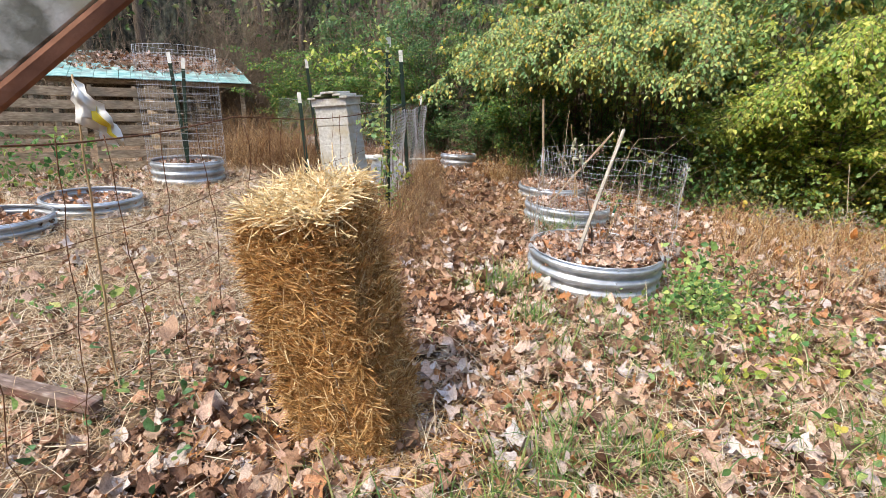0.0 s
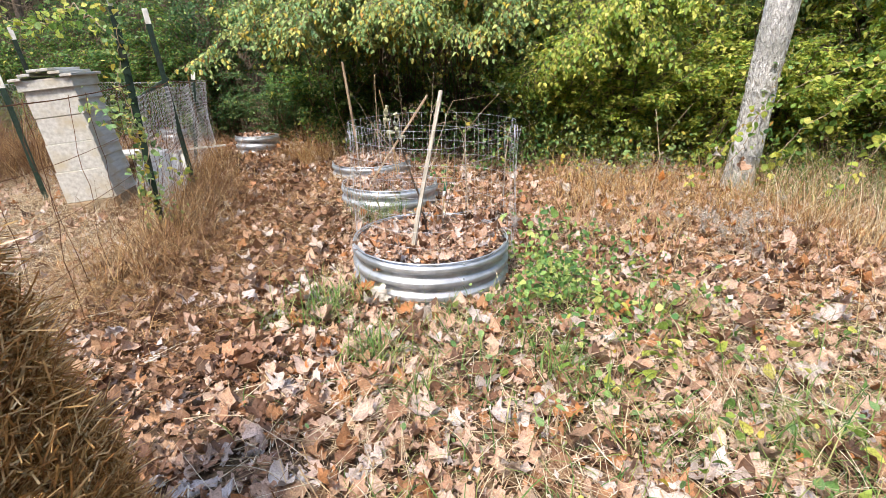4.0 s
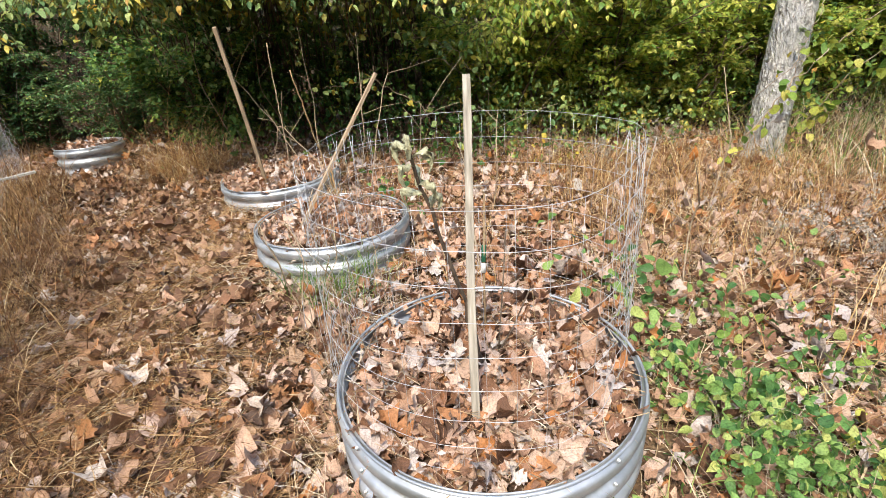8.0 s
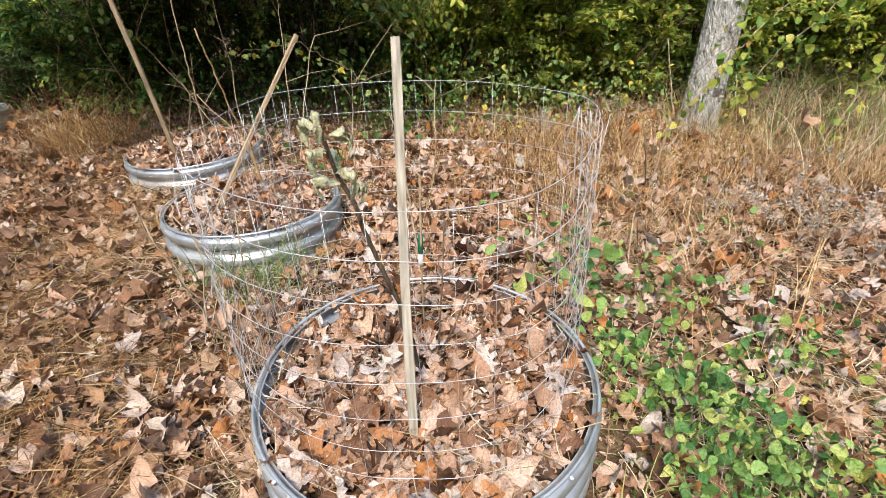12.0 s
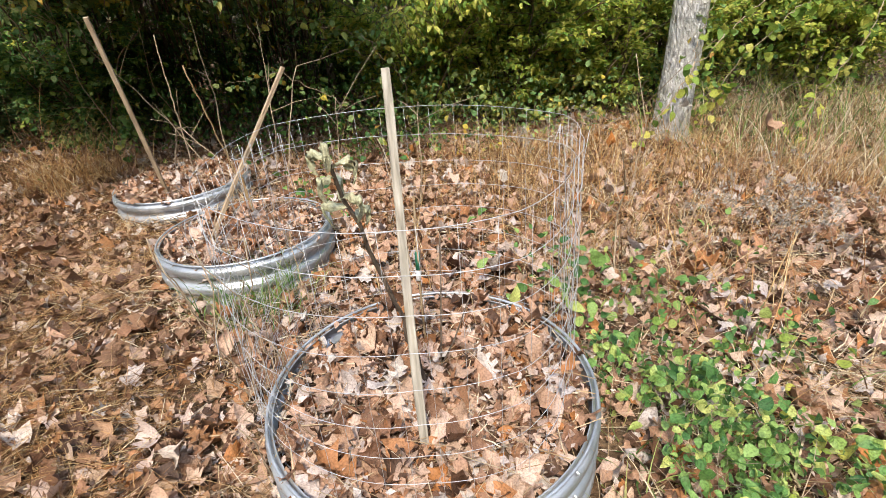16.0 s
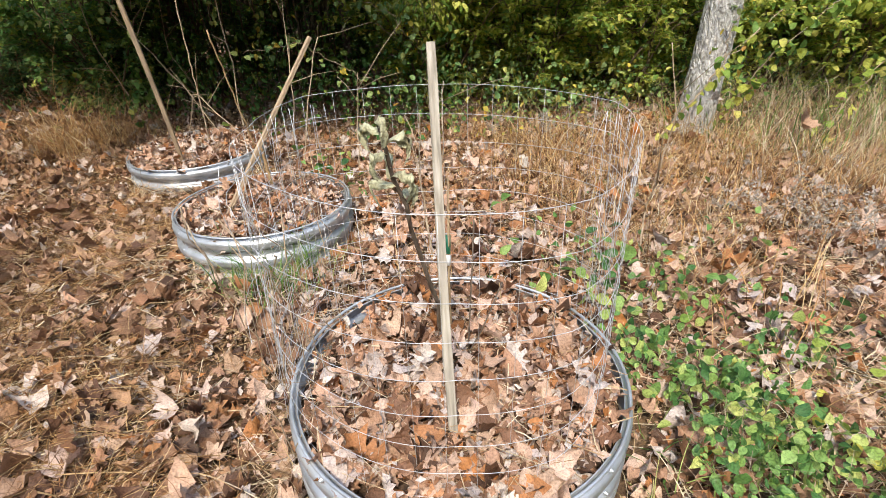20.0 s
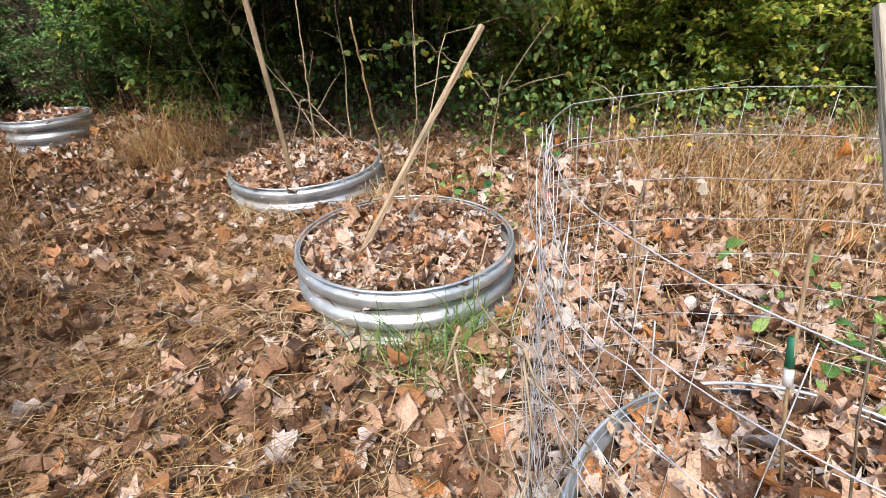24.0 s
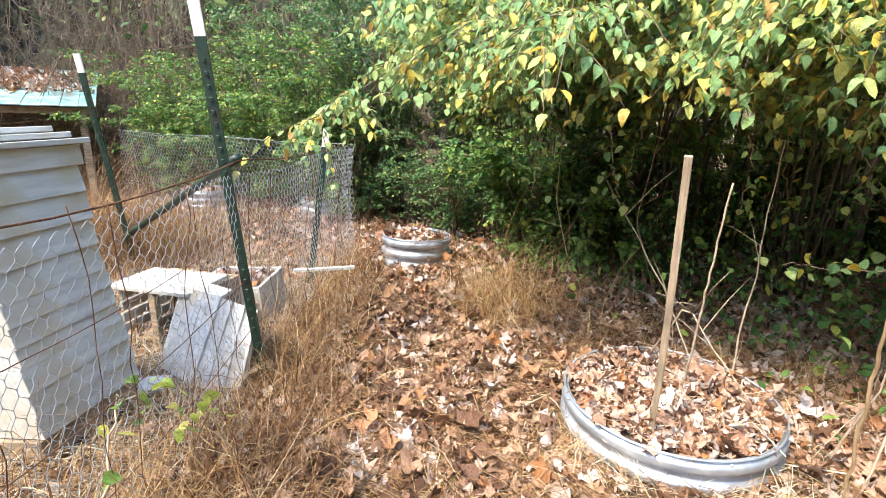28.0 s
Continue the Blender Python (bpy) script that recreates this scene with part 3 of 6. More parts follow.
rng = np.random.default_rng(11)
p = on_ground(36000, -3.7, 3.2, -1.9, 7.2, rng, lambda x, y: (x > fence_x(y)) & (rng.uniform(0, 1, len(x)) < np.where((x > 0.75) & (y < 3.5), 0.8, 1.0)))
p[:, 2] += 0.006 + rng.uniform(0, 0.04, len(p))
russet = rng.uniform(0, 1, len(p)) < np.clip((0.0 - p[:, 0]) / 0.9, 0.15, 0.9)
for some, stuff, label in ((p[~russet], M_LEAF, "thick carpet of tan and brown fallen leaves"), (p[russet], M_LEAF_RED, "darker russet fallen leaves trodden into the path")):
    solid("leaf_litter", mesh_from("leaf_litter", *leaves(LITTER, some, np.where(rng.uniform(0, 1, len(some)) < 0.7, 0.22, 0.65), 0.04 + 0.12 * rng.beta(1.3, 2.5, len(some)), rng), stuff), label, "fallen leaves", kind="stuff")
p = np.concatenate([on_ground(8000, -8, -0.6, -3, 9, rng, lambda x, y: x < fence_x(y) - 0.05), on_ground(9000, -5, 6, 6, 13, rng), on_ground(2600, 2.6, 7, -3, 6.5, rng), on_ground(900, -0.6, 3, -3.2, -1.8, rng)])
p[:, 2] += 0.006 + rng.uniform(0, 0.03, len(p))
solid("leaf_litter", mesh_from("leaf_litter_far", *leaves(LITTER, p, 0.35, 0.05 + 0.1 * rng.beta(1.6, 2.0, len(p)), rng), M_LEAF), "brown fallen leaves among dead grass and trees", "fallen leaves", kind="stuff")


rng = np.random.default_rng(14)
p = on_ground(80000, -2.4, 3.2, -1.9, 6.4, rng)
p[:, 2] += 0.004 + rng.uniform(0, 0.04, len(p))
solid("leaf_crumbs", mesh_from("leaf_crumbs", *leaves(CLUMP, p, 0.6, rng.uniform(0.01, 0.035, len(p)), rng), M_LEAF), "crumbled brown bits of leaves and bark", "leaf crumbs", kind="stuff")
p = np.concatenate([on_ground(7500, -2.4, 3.3, -1.9, 6.2, rng), on_ground(1500, 0.4, 3.3, -1.8, 1.4, rng), on_ground(9000, -7, -0.8, -2.6, 5.5, rng, lambda x, y: x < fence_x(y))])
p[:, 2] += 0.02 + 0.05 * rng.beta(1.2, 2.5, len(p))
n = len(p)
q = np.concatenate([on_ground(5200, -2.3, -0.7, 0.2, 5.2, rng), on_ground(1500, -0.7, 1.4, 3.2, 5.6, rng)])
q[:, 2] += 0.02 + 0.06 * rng.beta(1.2, 2.5, len(q))
solid("thatch", mesh_from("thatch_rust", *sticks(q, rng.normal(0, 1, (len(q), 3)) * (1, 1, 0.16), rng.uniform(0.06, 0.3, len(q)), rng.uniform(0.0007, 0.002, len(q)), rng), M_RUSTGRASS), "rust-brown dead grass stalks lying on the path", "dead grass", kind="stuff")
solid("thatch", mesh_from("thatch", *sticks(p, rng.normal(0, 1, (n, 3)) * (1, 1, 0.14), rng.uniform(0.06, 0.32, n), rng.uniform(0.0008, 0.0026, n), rng), M_PALE), "dead grass stalks lying over the leaves", "dead grass", kind="stuff")


SINGLE = [mesh_from("leaf", v * 0.105, f, M_LEAF_ONE) for v, f in LITTER]
litter = bpy.data.objects["leaf_litter"]
g = np.random.default_rng(31)
for k in range(260):
    x, y = g.uniform(-1.3, 1.1), g.uniform(0.5, 3.6)
    if not in_beds(np.array([x]), np.array([y]), 0.06)[0] and not (x > 0.72 and 0.8 < y < 1.9):
        part("leaf", SINGLE[k % len(SINGLE)], M_LEAF_ONE, litter, m=pose(x, y, float(ground_z(x, y)) + 0.045, g.normal(0, 18), g.normal(0, 18), g.uniform(0, 360)) @ Matrix.Scale(g.uniform(0.75, 1.25), 4))
in_bed = bpy.data.objects["bed_leaves"]
for k in range(120):
    a, d = g.uniform(0, 6.28), 0.42 * math.sqrt(g.uniform(0, 1))
    part("leaf", SINGLE[(k * 7) % len(SINGLE)], M_LEAF_ONE, in_bed, m=pose(BEDS[0][0] + d * math.cos(a), BEDS[0][1] + d * math.sin(a), BEDS[0][4] + 0.07, g.normal(0, 20), g.normal(0, 20), g.uniform(0, 360)) @ Matrix.Scale(g.uniform(0.7, 1.15), 4))


def tufts(name, centres, per, spread, height, lean, width, mat, label, seed):
    """Clumps of bent blades round given centres."""
    r = np.random.default_rng(seed)
    per, width = max(4, int(per * 0.6)), width * (1.2 if mat is M_GRASS else 1.0)
    c = np.repeat(np.asarray(centres, float)[:, :2], per, 0)
    off = r.normal(0, 1, c.shape) * spread
    xy = c + off
    root = np.concatenate([xy, ground_z(xy[:, 0], xy[:, 1])[:, None]], 1)
    n = len(root)
    ln = height * (0.35 + 1.1 * r.beta(1.5, 1.8, n))
    v = strands(root, r.uniform(0, 6.283, n), ln, r.uniform(0.75, 1.55, n), r.uniform(0.15, lean, n), r.normal(0, 0.7, n), width * r.uniform(0.4, 1.4, n))
    return solid(name, mesh_from(name, *v, mat), label, "grass", kind="stuff")


def mats(name, centres, per, spread, length, mat, label, seed):
    """Matted stalks lying together, each clump combed its own way."""
    r = np.random.default_rng(seed)
    c = np.repeat(np.asarray(centres, float)[:, :2], per, 0)
    n = len(c)
    xy = c + r.normal(0, 1, c.shape) * spread
    ok = ~in_beds(xy[:, 0], xy[:, 1], 0.0)
    xy, n = xy[ok], int(ok.sum())
    yaw = np.repeat(r.uniform(0, 6.283, len(centres)), per)[ok] + r.normal(0, 0.55, n)
    root = np.concatenate([xy, (ground_z(xy[:, 0], xy[:, 1]) + 0.02 + 0.05 * r.beta(1.2, 2.2, n))[:, None]], 1)
    v = strands(root, yaw, length * r.uniform(0.4, 1.2, n), r.uniform(-0.1, 0.55, n), r.uniform(0.2, 0.9, n), r.normal(0, 0.8, n), r.uniform(0.0008, 0.0019, n))
    return solid(name, mesh_from(name, *v, mat), label, "dead grass", kind="stuff")


def tangle(name, centres, per, spread, length, mat, label, seed):
    """Long stalks that start out every way, arch over and cross one another."""
    r = np.random.default_rng(seed + 400)
    c = np.repeat(np.asarray(centres, float)[:, :2], per, 0)
    xy = c + r.normal(0, 1, c.shape) * spread
    n = len(xy)
    root = np.concatenate([xy, (ground_z(xy[:, 0], xy[:, 1]) + 0.12 * r.beta(0.7, 2, n))[:, None]], 1)
    v = strands(root, r.uniform(0, 6.283, n), length * (0.3 + 1.1 * r.beta(1.4, 1.8, n)), r.uniform(0.35, 1.5, n), r.uniform(0.3, 3.0, n), r.normal(0, 1.4, n), r.uniform(0.001, 0.0031, n), 8)
    return solid(name, mesh_from(name, *v, mat), label, "dead grass", kind="stuff")


rng = np.random.default_rng(22)
c = np.stack([rng.uniform(-2.3, -0.5, 120), rng.uniform(0.6, 5.4, 120)], -1)
mats("matted_grass", c, 46, 0.11, 0.3, M_RUSTGRASS, "russet dead grass matted down on the path", 1)
c = np.stack([rng.uniform(-0.2, 3.2, 130), rng.uniform(-1.7, 2.6, 130)], -1)
mats("matted_grass", c, 34, 0.13, 0.34, M_PALE, "pale dead stalks lying across the leaves", 2)
c = np.stack([rng.uniform(-1.4, 2.6, 90), rng.uniform(3.0, 6.0, 90)], -1)
mats("matted_grass", c, 60, 0.14, 0.3, M_DRY, "brown dead grass matted round the beds", 3)
x, y = rng.uniform(-6.5, -0.9, 420), rng.uniform(-2.4, 4.5, 420)
ok = x < fence_x(y) - 0.05
mats("matted_grass", np.stack([x, y], -1)[ok], 50, 0.16, 0.4, M_PALE, "bleached dead grass lying flat inside the fence", 5)
c = np.array([(-0.62, 2.66), (-0.72, 2.78), (-0.4, 2.62), (-0.2, 2.66), (-0.85, 2.95), (-0.3, 1.15), (-0.35, 1.35), (-0.3, 1.6), (-1.2, 4.0), (-1.0, 3.88), (-0.6, 3.85)])
mats("matted_grass", c, 60, 0.08, 0.26, M_PALE, "straw-coloured grass lying at the foot of the beds", 4)


rng = np.random.default_rng(21)
fy = rng.uniform(1.2, 6.0, 150)
fence_line = np.stack([fence_x(fy) + rng.normal(0.16, 0.14, 150), fy], -1)
tangle("dead_grass", fence_line[:95], 24, 0.1, 0.52, M_RUSTGRASS, "rust-brown dead grass tangled along the wire fence", 1)
tangle("dead_grass", [(-3.0, 2.85), (-2.85, 3.05), (-2.6, 2.75), (-2.75, 3.3), (-3.05, 3.35), (-2.45, 2.5), (-2.5, 3.1)], 60, 0.14, 0.4, M_RUSTGRASS, "rusty dead weeds round the foot of the hive", 5)
u = rng.uniform(0, 1, 70)
edge = np.stack([np.interp(u, [0, 0.4, 1], [-1.05, -1.75, -2.4]) + rng.normal(-0.18, 0.12, 70), np.interp(u, [0, 0.4, 1], [0.9, 2.4, 4.3])], -1)
tangle("dead_grass", edge, 30, 0.11, 0.36, M_RUSTGRASS, "rusty grass leaning over the edge of the path, colour darkened for shade", 6)
c = np.random.default_rng(33).uniform((-2.1, 0.7), (-0.75, 3.9), (34, 2))
mats("matted_grass", c, 60, 0.12, 0.3, M_DRY, "golden dead grass matted down on the path", 23)
tangle("dead_grass", fence_line[60:], 20, 0.12, 0.5, M_DRY, "tawny dead stalks tangled in the wire fence", 2)
c = [(-2.05, 5.5), (-1.85, 5.6), (-2.25, 5.6), (-2.0, 5.35), (-1.7, 5.7)]
tangle("dead_grass", c, 190, 0.15, 0.78, M_DRY, "mop of dead orange-brown grass near the far bed", 3)
c = np.stack([rng.uniform(-1.6, 2.6, 46), rng.uniform(4.9, 6.0, 46) - 0.0], -1)
tufts("dead_grass", c, 50, 0.13, 0.24, 2.4, 0.0023, M_DRY, "low dead grass before the shrubs", 12)
c = np.stack([rng.uniform(1.2, 3.4, 110), rng.uniform(2.3, 4.4, 110)], -1)
tufts("dead_grass", c, 60, 0.13, 0.36, 2.4, 0.0023, M_DRY, "dead tawny grass beside the caged bed", 3)
c = np.stack([rng.uniform(-0.3, 1.6, 40), rng.uniform(2.3, 4.6, 40)], -1)
ok = ~in_beds(c[:, 0], c[:, 1], 0.06)
tufts("dead_stems", c[ok], 14, 0.1, 0.4, 0.7, 0.0019, M_DRY, "sparse dead weed stems behind the cage", 13)
c = np.stack([rng.uniform(-2.3, -0.95, 75), rng.uniform(0.8, 4.8, 75)], -1)
tufts("flattened_grass", c, 62, 0.16, 0.1, 4.0, 0.0018, M_RUSTGRASS, "flattened dead grass showing between the leaves", 4)
c = np.stack([rng.uniform(0.9, 3.6, 50), rng.uniform(-1.6, 2.6, 50)], -1)
tufts("flattened_grass", c, 36, 0.13, 0.16, 3.0, 0.0022, M_PALE, "pale bent grass among leaves", 5)
c = np.stack([rng.uniform(-0.3, 3.4, 80), rng.uniform(-1.6, 1.6, 80)], -1)
tufts("green_grass", c, 24, 0.09, 0.13, 1.6, 0.0026, M_GRASS, "sparse green grass coming through the leaves", 6)
c = [(0.03, 0.55), (0.07, 0.62), (0.08, 0.5), (0.45, -0.55), (0.55, -0.75), (0.35, -0.8), (0.75, -0.4), (0.9, 0.45), (1.0, 0.3), (0.3, 0.2), (1.3, -0.9), (-0.1, -1.2), (0.15, -1.1), (0.62, -0.5), (0.5, -0.62), (-0.3, 0.98), (-0.34, 1.1), (-0.3, 1.0), (-0.33, 0.85), (-0.55, 0.8), (-0.2, 1.15)]
tufts("green_grass", c, 80, 0.06, 0.21, 1.6, 0.003, M_GRASS, "dark green grass tuft", 7)
c = [(-0.5, 2.62), (-0.4, 2.6), (-0.3, 2.6), (-0.2, 2.63), (-0.42, 2.66), (-0.28, 2.66)]
tufts("green_grass", c, 60, 0.06, 0.3, 2.2, 0.0026, M_GRASS, "long green grass lapping over the front of a bed", 27)
c = [(-0.72, 2.72), (-0.8, 2.8), (-0.5, 2.6), (-1.15, 3.95), (-0.95, 3.8), (-0.45, 3.85), (-0.38, 4.0), (-0.3, 4.3), (0.1, 3.3), (0.05, 2.8), (-0.1, 2.7)]
tufts("bleached_grass", c, 43, 0.07, 0.17, 2.2, 0.0023, M_PALE, "straw-pale grass round the foot of a bed", 14)
x, y = rng.uniform(-8, -0.8, 1100), rng.uniform(-2.6, 6, 1100)
ok = (x < fence_x(y) - 0.1) & ~in_beds(x, y, 0.1)
tufts("bleached_grass", np.stack([x, y], -1)[ok], 36, 0.15, 0.22, 2.8, 0.002, M_PALE, "bleached dead grass inside the wire fence", 8)
x, y = rng.uniform(-7.5, -2.8, 150), rng.uniform(4.0, 7.5, 150)
ok = (x < fence_x(y) - 0.3) & ~in_beds(x, y, 0.1)
tangle("dead_grass", np.stack([x, y], -1)[ok], 42, 0.18, 0.5, M_RUSTGRASS, "tangled rust-brown dead weeds", 9)
c = np.stack([rng.uniform(-7.6, -5.1, 95), rng.uniform(3.9, 5.5, 95)], -1)
tufts("dead_grass", c, 8, 0.2, 0.95, 1.5, 0.0024, M_RUSTGRASS, "a few stiff rusty stalks beyond the hive", 15)
tangle("dead_weeds", c, 62, 0.22, 1.15, M_RUSTGRASS, "shoulder-high tangle of rusty dead weeds beyond the hive", 16)
tangle("dead_weeds", c[:60], 26, 0.22, 1.1, M_DRY, "pale dry stalks in the rusty weeds", 17)
c = np.stack([rng.uniform(0.2, 2.8, 100), rng.uniform(-1.7, 1.3, 100)], -1)
tufts("green_grass", c, 26, 0.1, 0.2, 1.9, 0.0024, M_GRASS, "green and yellowing grass among the leaves", 16)
c = np.random.default_rng(31).uniform((0.35, -1.5), (2.2, 1.0), (26, 2))
tufts("green_grass", c, 60, 0.1, 0.2, 1.8, 0.0026, M_GRASS, "soft green grass clumps in the leaves", 21)
mats("matted_grass", c + (0.1, 0.08), 40, 0.12, 0.3, M_PALE, "pale dead grass matted round the green clumps", 22)
c = np.stack([rng.uniform(0.5, 3.0, 30), rng.uniform(-1.6, 1.2, 30)], -1)
tufts("bleached_grass", c, 30, 0.11, 0.24, 2.2, 0.0022, M_PALE, "pale dead grass stalks in the leaves", 17)
c = np.stack([rng.uniform(1.2, 3.4, 40), rng.uniform(0.8, 2.6, 40)], -1)
tufts("dead_grass", c, 44, 0.12, 0.34, 1.8, 0.0023, M_DRY, "tawny dead grass beyond the creeper", 18)
c = np.stack([rng.uniform(3.2, 5.6, 85), rng.uniform(1.6, 4.6, 85)], -1)
tufts("dead_brush", c, 70, 0.22, 0.5, 2.6, 0.0026, M_PALE, "heap of pale dead brush and grass round the tree", 19)
c = np.stack([rng.uniform(3.0, 5.2, 30), rng.uniform(2.2, 4.6, 30)], -1)
tufts("green_grass", c, 30, 0.16, 0.6, 1.6, 0.0026, M_GRASS, "yellow-green grass in the brush", 20)
c = np.stack([rng.uniform(3.2, 6.5, 70), rng.uniform(-0.5, 4.0, 70)], -1)
tufts("dead_grass", c, 50, 0.16, 0.36, 2.0, 0.0025, M_DRY, "dead tawny grass below the tree", 10)


# ---- creepers on the ground ----
def creeper(name, cx, cy, sx, sy, n, height, size, seed, label, mat):
    r = np.random.default_rng(seed)
    x, y = cx + r.normal(0, sx, n), cy + r.normal(0, sy, n)
    ok = ~in_beds(x, y) & patchy(x, y, 3.5, -0.12, seed)
    x, y = x[ok], y[ok]
    p = np.stack([x, y, ground_z(x, y) + 0.03 + height * r.beta(1.3, 1.6, len(x))], -1)
    lv = leaves(ROUND + FRESH * 2, p, 0.85, (0.45 + 1.0 * r.beta(1.3, 1.8, len(x))) * size, r)
    ob = thing(name, pose(0, 0, 0), label, "creeper", kind="stuff")
    part("foliage", lv, mat, ob)
    k = max(6, len(x) // 5)
    root = p[:k].copy()
    root[:, 2] = ground_z(root[:, 0], root[:, 1])
    hh = p[:k, 2] - root[:, 2] + 0.03
    part("runner", blades(root, r.uniform(0, 6.3, k), hh, hh * 0.6, np.full(k, 0.0016), r), M_TWIG, ob, "thin brown stems")
    return ob


creeper("ground_creeper", 1.0, 1.24, 0.24, 0.32, 1700, 0.2, 0.04, 1, "green ground creeper spilling beside the bed", M_IVY)
creeper("ground_creeper", 1.5, 0.75, 0.34, 0.36, 260, 0.12, 0.05, 2, "yellow-green creeper leaves in the grass", M_BUSH_YELLOW)
creeper("ground_creeper", 0.86, 2.0, 0.16, 0.3, 130, 0.32, 0.06, 3, "sprigs of creeper climbing the wire cage", M_IVY)
creeper("ground_creeper", -0.05, 3.45, 0.14, 0.08, 150, 0.32, 0.05, 4, "green sprig behind the bed", M_IVY)
creeper("ground_creeper", -2.3, -0.7, 0.3, 0.2, 90, 0.1, 0.06, 5, "green weeds in the dead grass", M_IVY)
creeper("ground_creeper", -1.3, 6.45, 0.6, 0.22, 900, 0.8, 0.06, 6, "green creeper at the foot of the shrubs", M_BUSH_GREEN)
creeper("ground_creeper", 0.7, 5.3, 0.6, 0.5, 520, 0.5, 0.06, 8, "young green bramble shoots under the shrubs", M_BUSH_GREEN)
creeper("ground_creeper", 0.0, 5.6, 0.5, 0.3, 420, 0.7, 0.06, 9, "green shoots in the dead grass", M_BUSH_GREEN)
creeper("ground_creeper", 0.3, 6.3, 0.8, 0.4, 1500, 1.1, 0.055, 13, "dim green undergrowth below the shrubs", M_BUSH_GREEN)
creeper("ground_creeper", -0.9, 6.7, 0.5, 0.3, 900, 0.9, 0.055, 14, "green undergrowth below the arching shrubs", M_BUSH_GREEN)
creeper("ground_creeper", 1.5, 4.75, 0.45, 0.3, 900, 0.75, 0.05, 15, "green bramble shoots at the foot of the yellow shrubs", M_BUSH_MIX)
creeper("ground_creeper", 2.45, 4.55, 0.4, 0.25, 700, 0.6, 0.05, 16, "yellow-green shoots in the dead grass by the tree", M_BUSH_MIX)
creeper("ground_creeper", 1.0, 4.9, 0.35, 0.25, 600, 0.9, 0.055, 17, "dark green bramble in front of the shrubs", M_BUSH_GREEN)
creeper("ground_creeper", 3.9, 4.6, 0.5, 0.3, 600, 0.7, 0.055, 18, "green shoots behind the tree", M_BUSH_GREEN)
creeper("ground_creeper", 1.35, 1.9, 0.4, 0.5, 260, 0.2, 0.04, 19, "green weeds scattered in the dead grass", M_IVY)
creeper("ground_creeper", 1.3, 0.1, 0.45, 0.5, 230, 0.14, 0.04, 20, "small green and yellow weeds in the grass", M_BUSH_MIX)
creeper("ground_creeper", 1.7, -0.6, 0.6, 0.5, 120, 0.16, 0.045, 10, "small green weeds in the leaves", M_IVY)
creeper("ground_creeper", -1.1, -1.1, 0.3, 0.3, 100, 0.12, 0.045, 11, "green weeds at the foot of the fence", M_BUSH_SHADE)
creeper("ground_creeper", -6.9, 1.35, 0.35, 0.3, 500, 0.7, 0.08, 12, "pale green weeds before the pallets", M_BUSH_GREEN)
creeper("ground_creeper", 1.9, 0.2, 0.5, 0.6, 90, 0.12, 0.05, 7, "yellowing weeds in the leaves", M_BUSH_YELLOW)


# ---- shrubs and trees ----
def shrub_parts(h, spread, stems, twigs, per, size, seed, droop=0.35, low=0.25, hang=-0.85):
    """Arching stems with side twigs; leaves in pairs along the twigs."""
    r = np.random.default_rng(seed)
    wood, lp, ly = [], [], []
    for _ in range(stems):
        a, reach, top = r.uniform(0, 6.283), spread * r.uniform(0.25, 1.0), h * r.uniform(0.6, 1.0)
        s = np.linspace(0, 1, 9)
        path = np.stack([np.cos(a) * reach * s ** 1.6, np.sin(a) * reach * s ** 1.6, top * (s * 1.35 - 0.35 * s ** 3)], -1)
        path += r.normal(0, 0.03, path.shape) * s[:, None] + np.array([r.normal(0, 0.15), r.normal(0, 0.15), 0])
        wood.append(tube(path, 0.012 * (1 - 0.85 * s) + 0.002, 4))
        for _ in range(twigs):
            u = r.uniform(low, 1)
            at = np.array([np.interp(u, s, path[:, k]) for k in range(3)])
            b, ln = a + r.normal(0, 1.1), r.uniform(0.25, 0.75) * spread * 0.5
            w = np.linspace(0, 1, 4)
            tw = at + np.stack([np.cos(b) * ln * w, np.sin(b) * ln * w, ln * (0.25 * w - droop * 2 * w ** 2)], -1)
            wood.append(tube(tw, 0.004 * (1 - 0.7 * w) + 0.001, 3))
            q = r.uniform(0.1, 1, per)
            pts = np.stack([np.interp(q, w, tw[:, k]) for k in range(3)], -1) + r.normal(0, 0.025, (per, 3))
            lp.append(pts)
            ly.append(b - 1.57 + np.where(r.uniform(0, 1, per) < 0.5, 1, -1) * r.uniform(0.4, 1.4, per))
    lp, ly = np.concatenate(lp), np.concatenate(ly)
    lp[:, 2] = np.maximum(lp[:, 2], 0.05)
    lv = leaves(FRESH, lp, 0.45, r.uniform(0.6, 1.2, len(lp)) * size, r, yaw=ly, pitch0=hang)
    return join_arrays(wood), lv


def shrub(m, data, mat, label, group=""):
    ob = thing("shrub", m, label, "shrub", group)
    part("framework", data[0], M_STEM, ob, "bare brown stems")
    part("crown", data[1], mat, ob)
    return ob


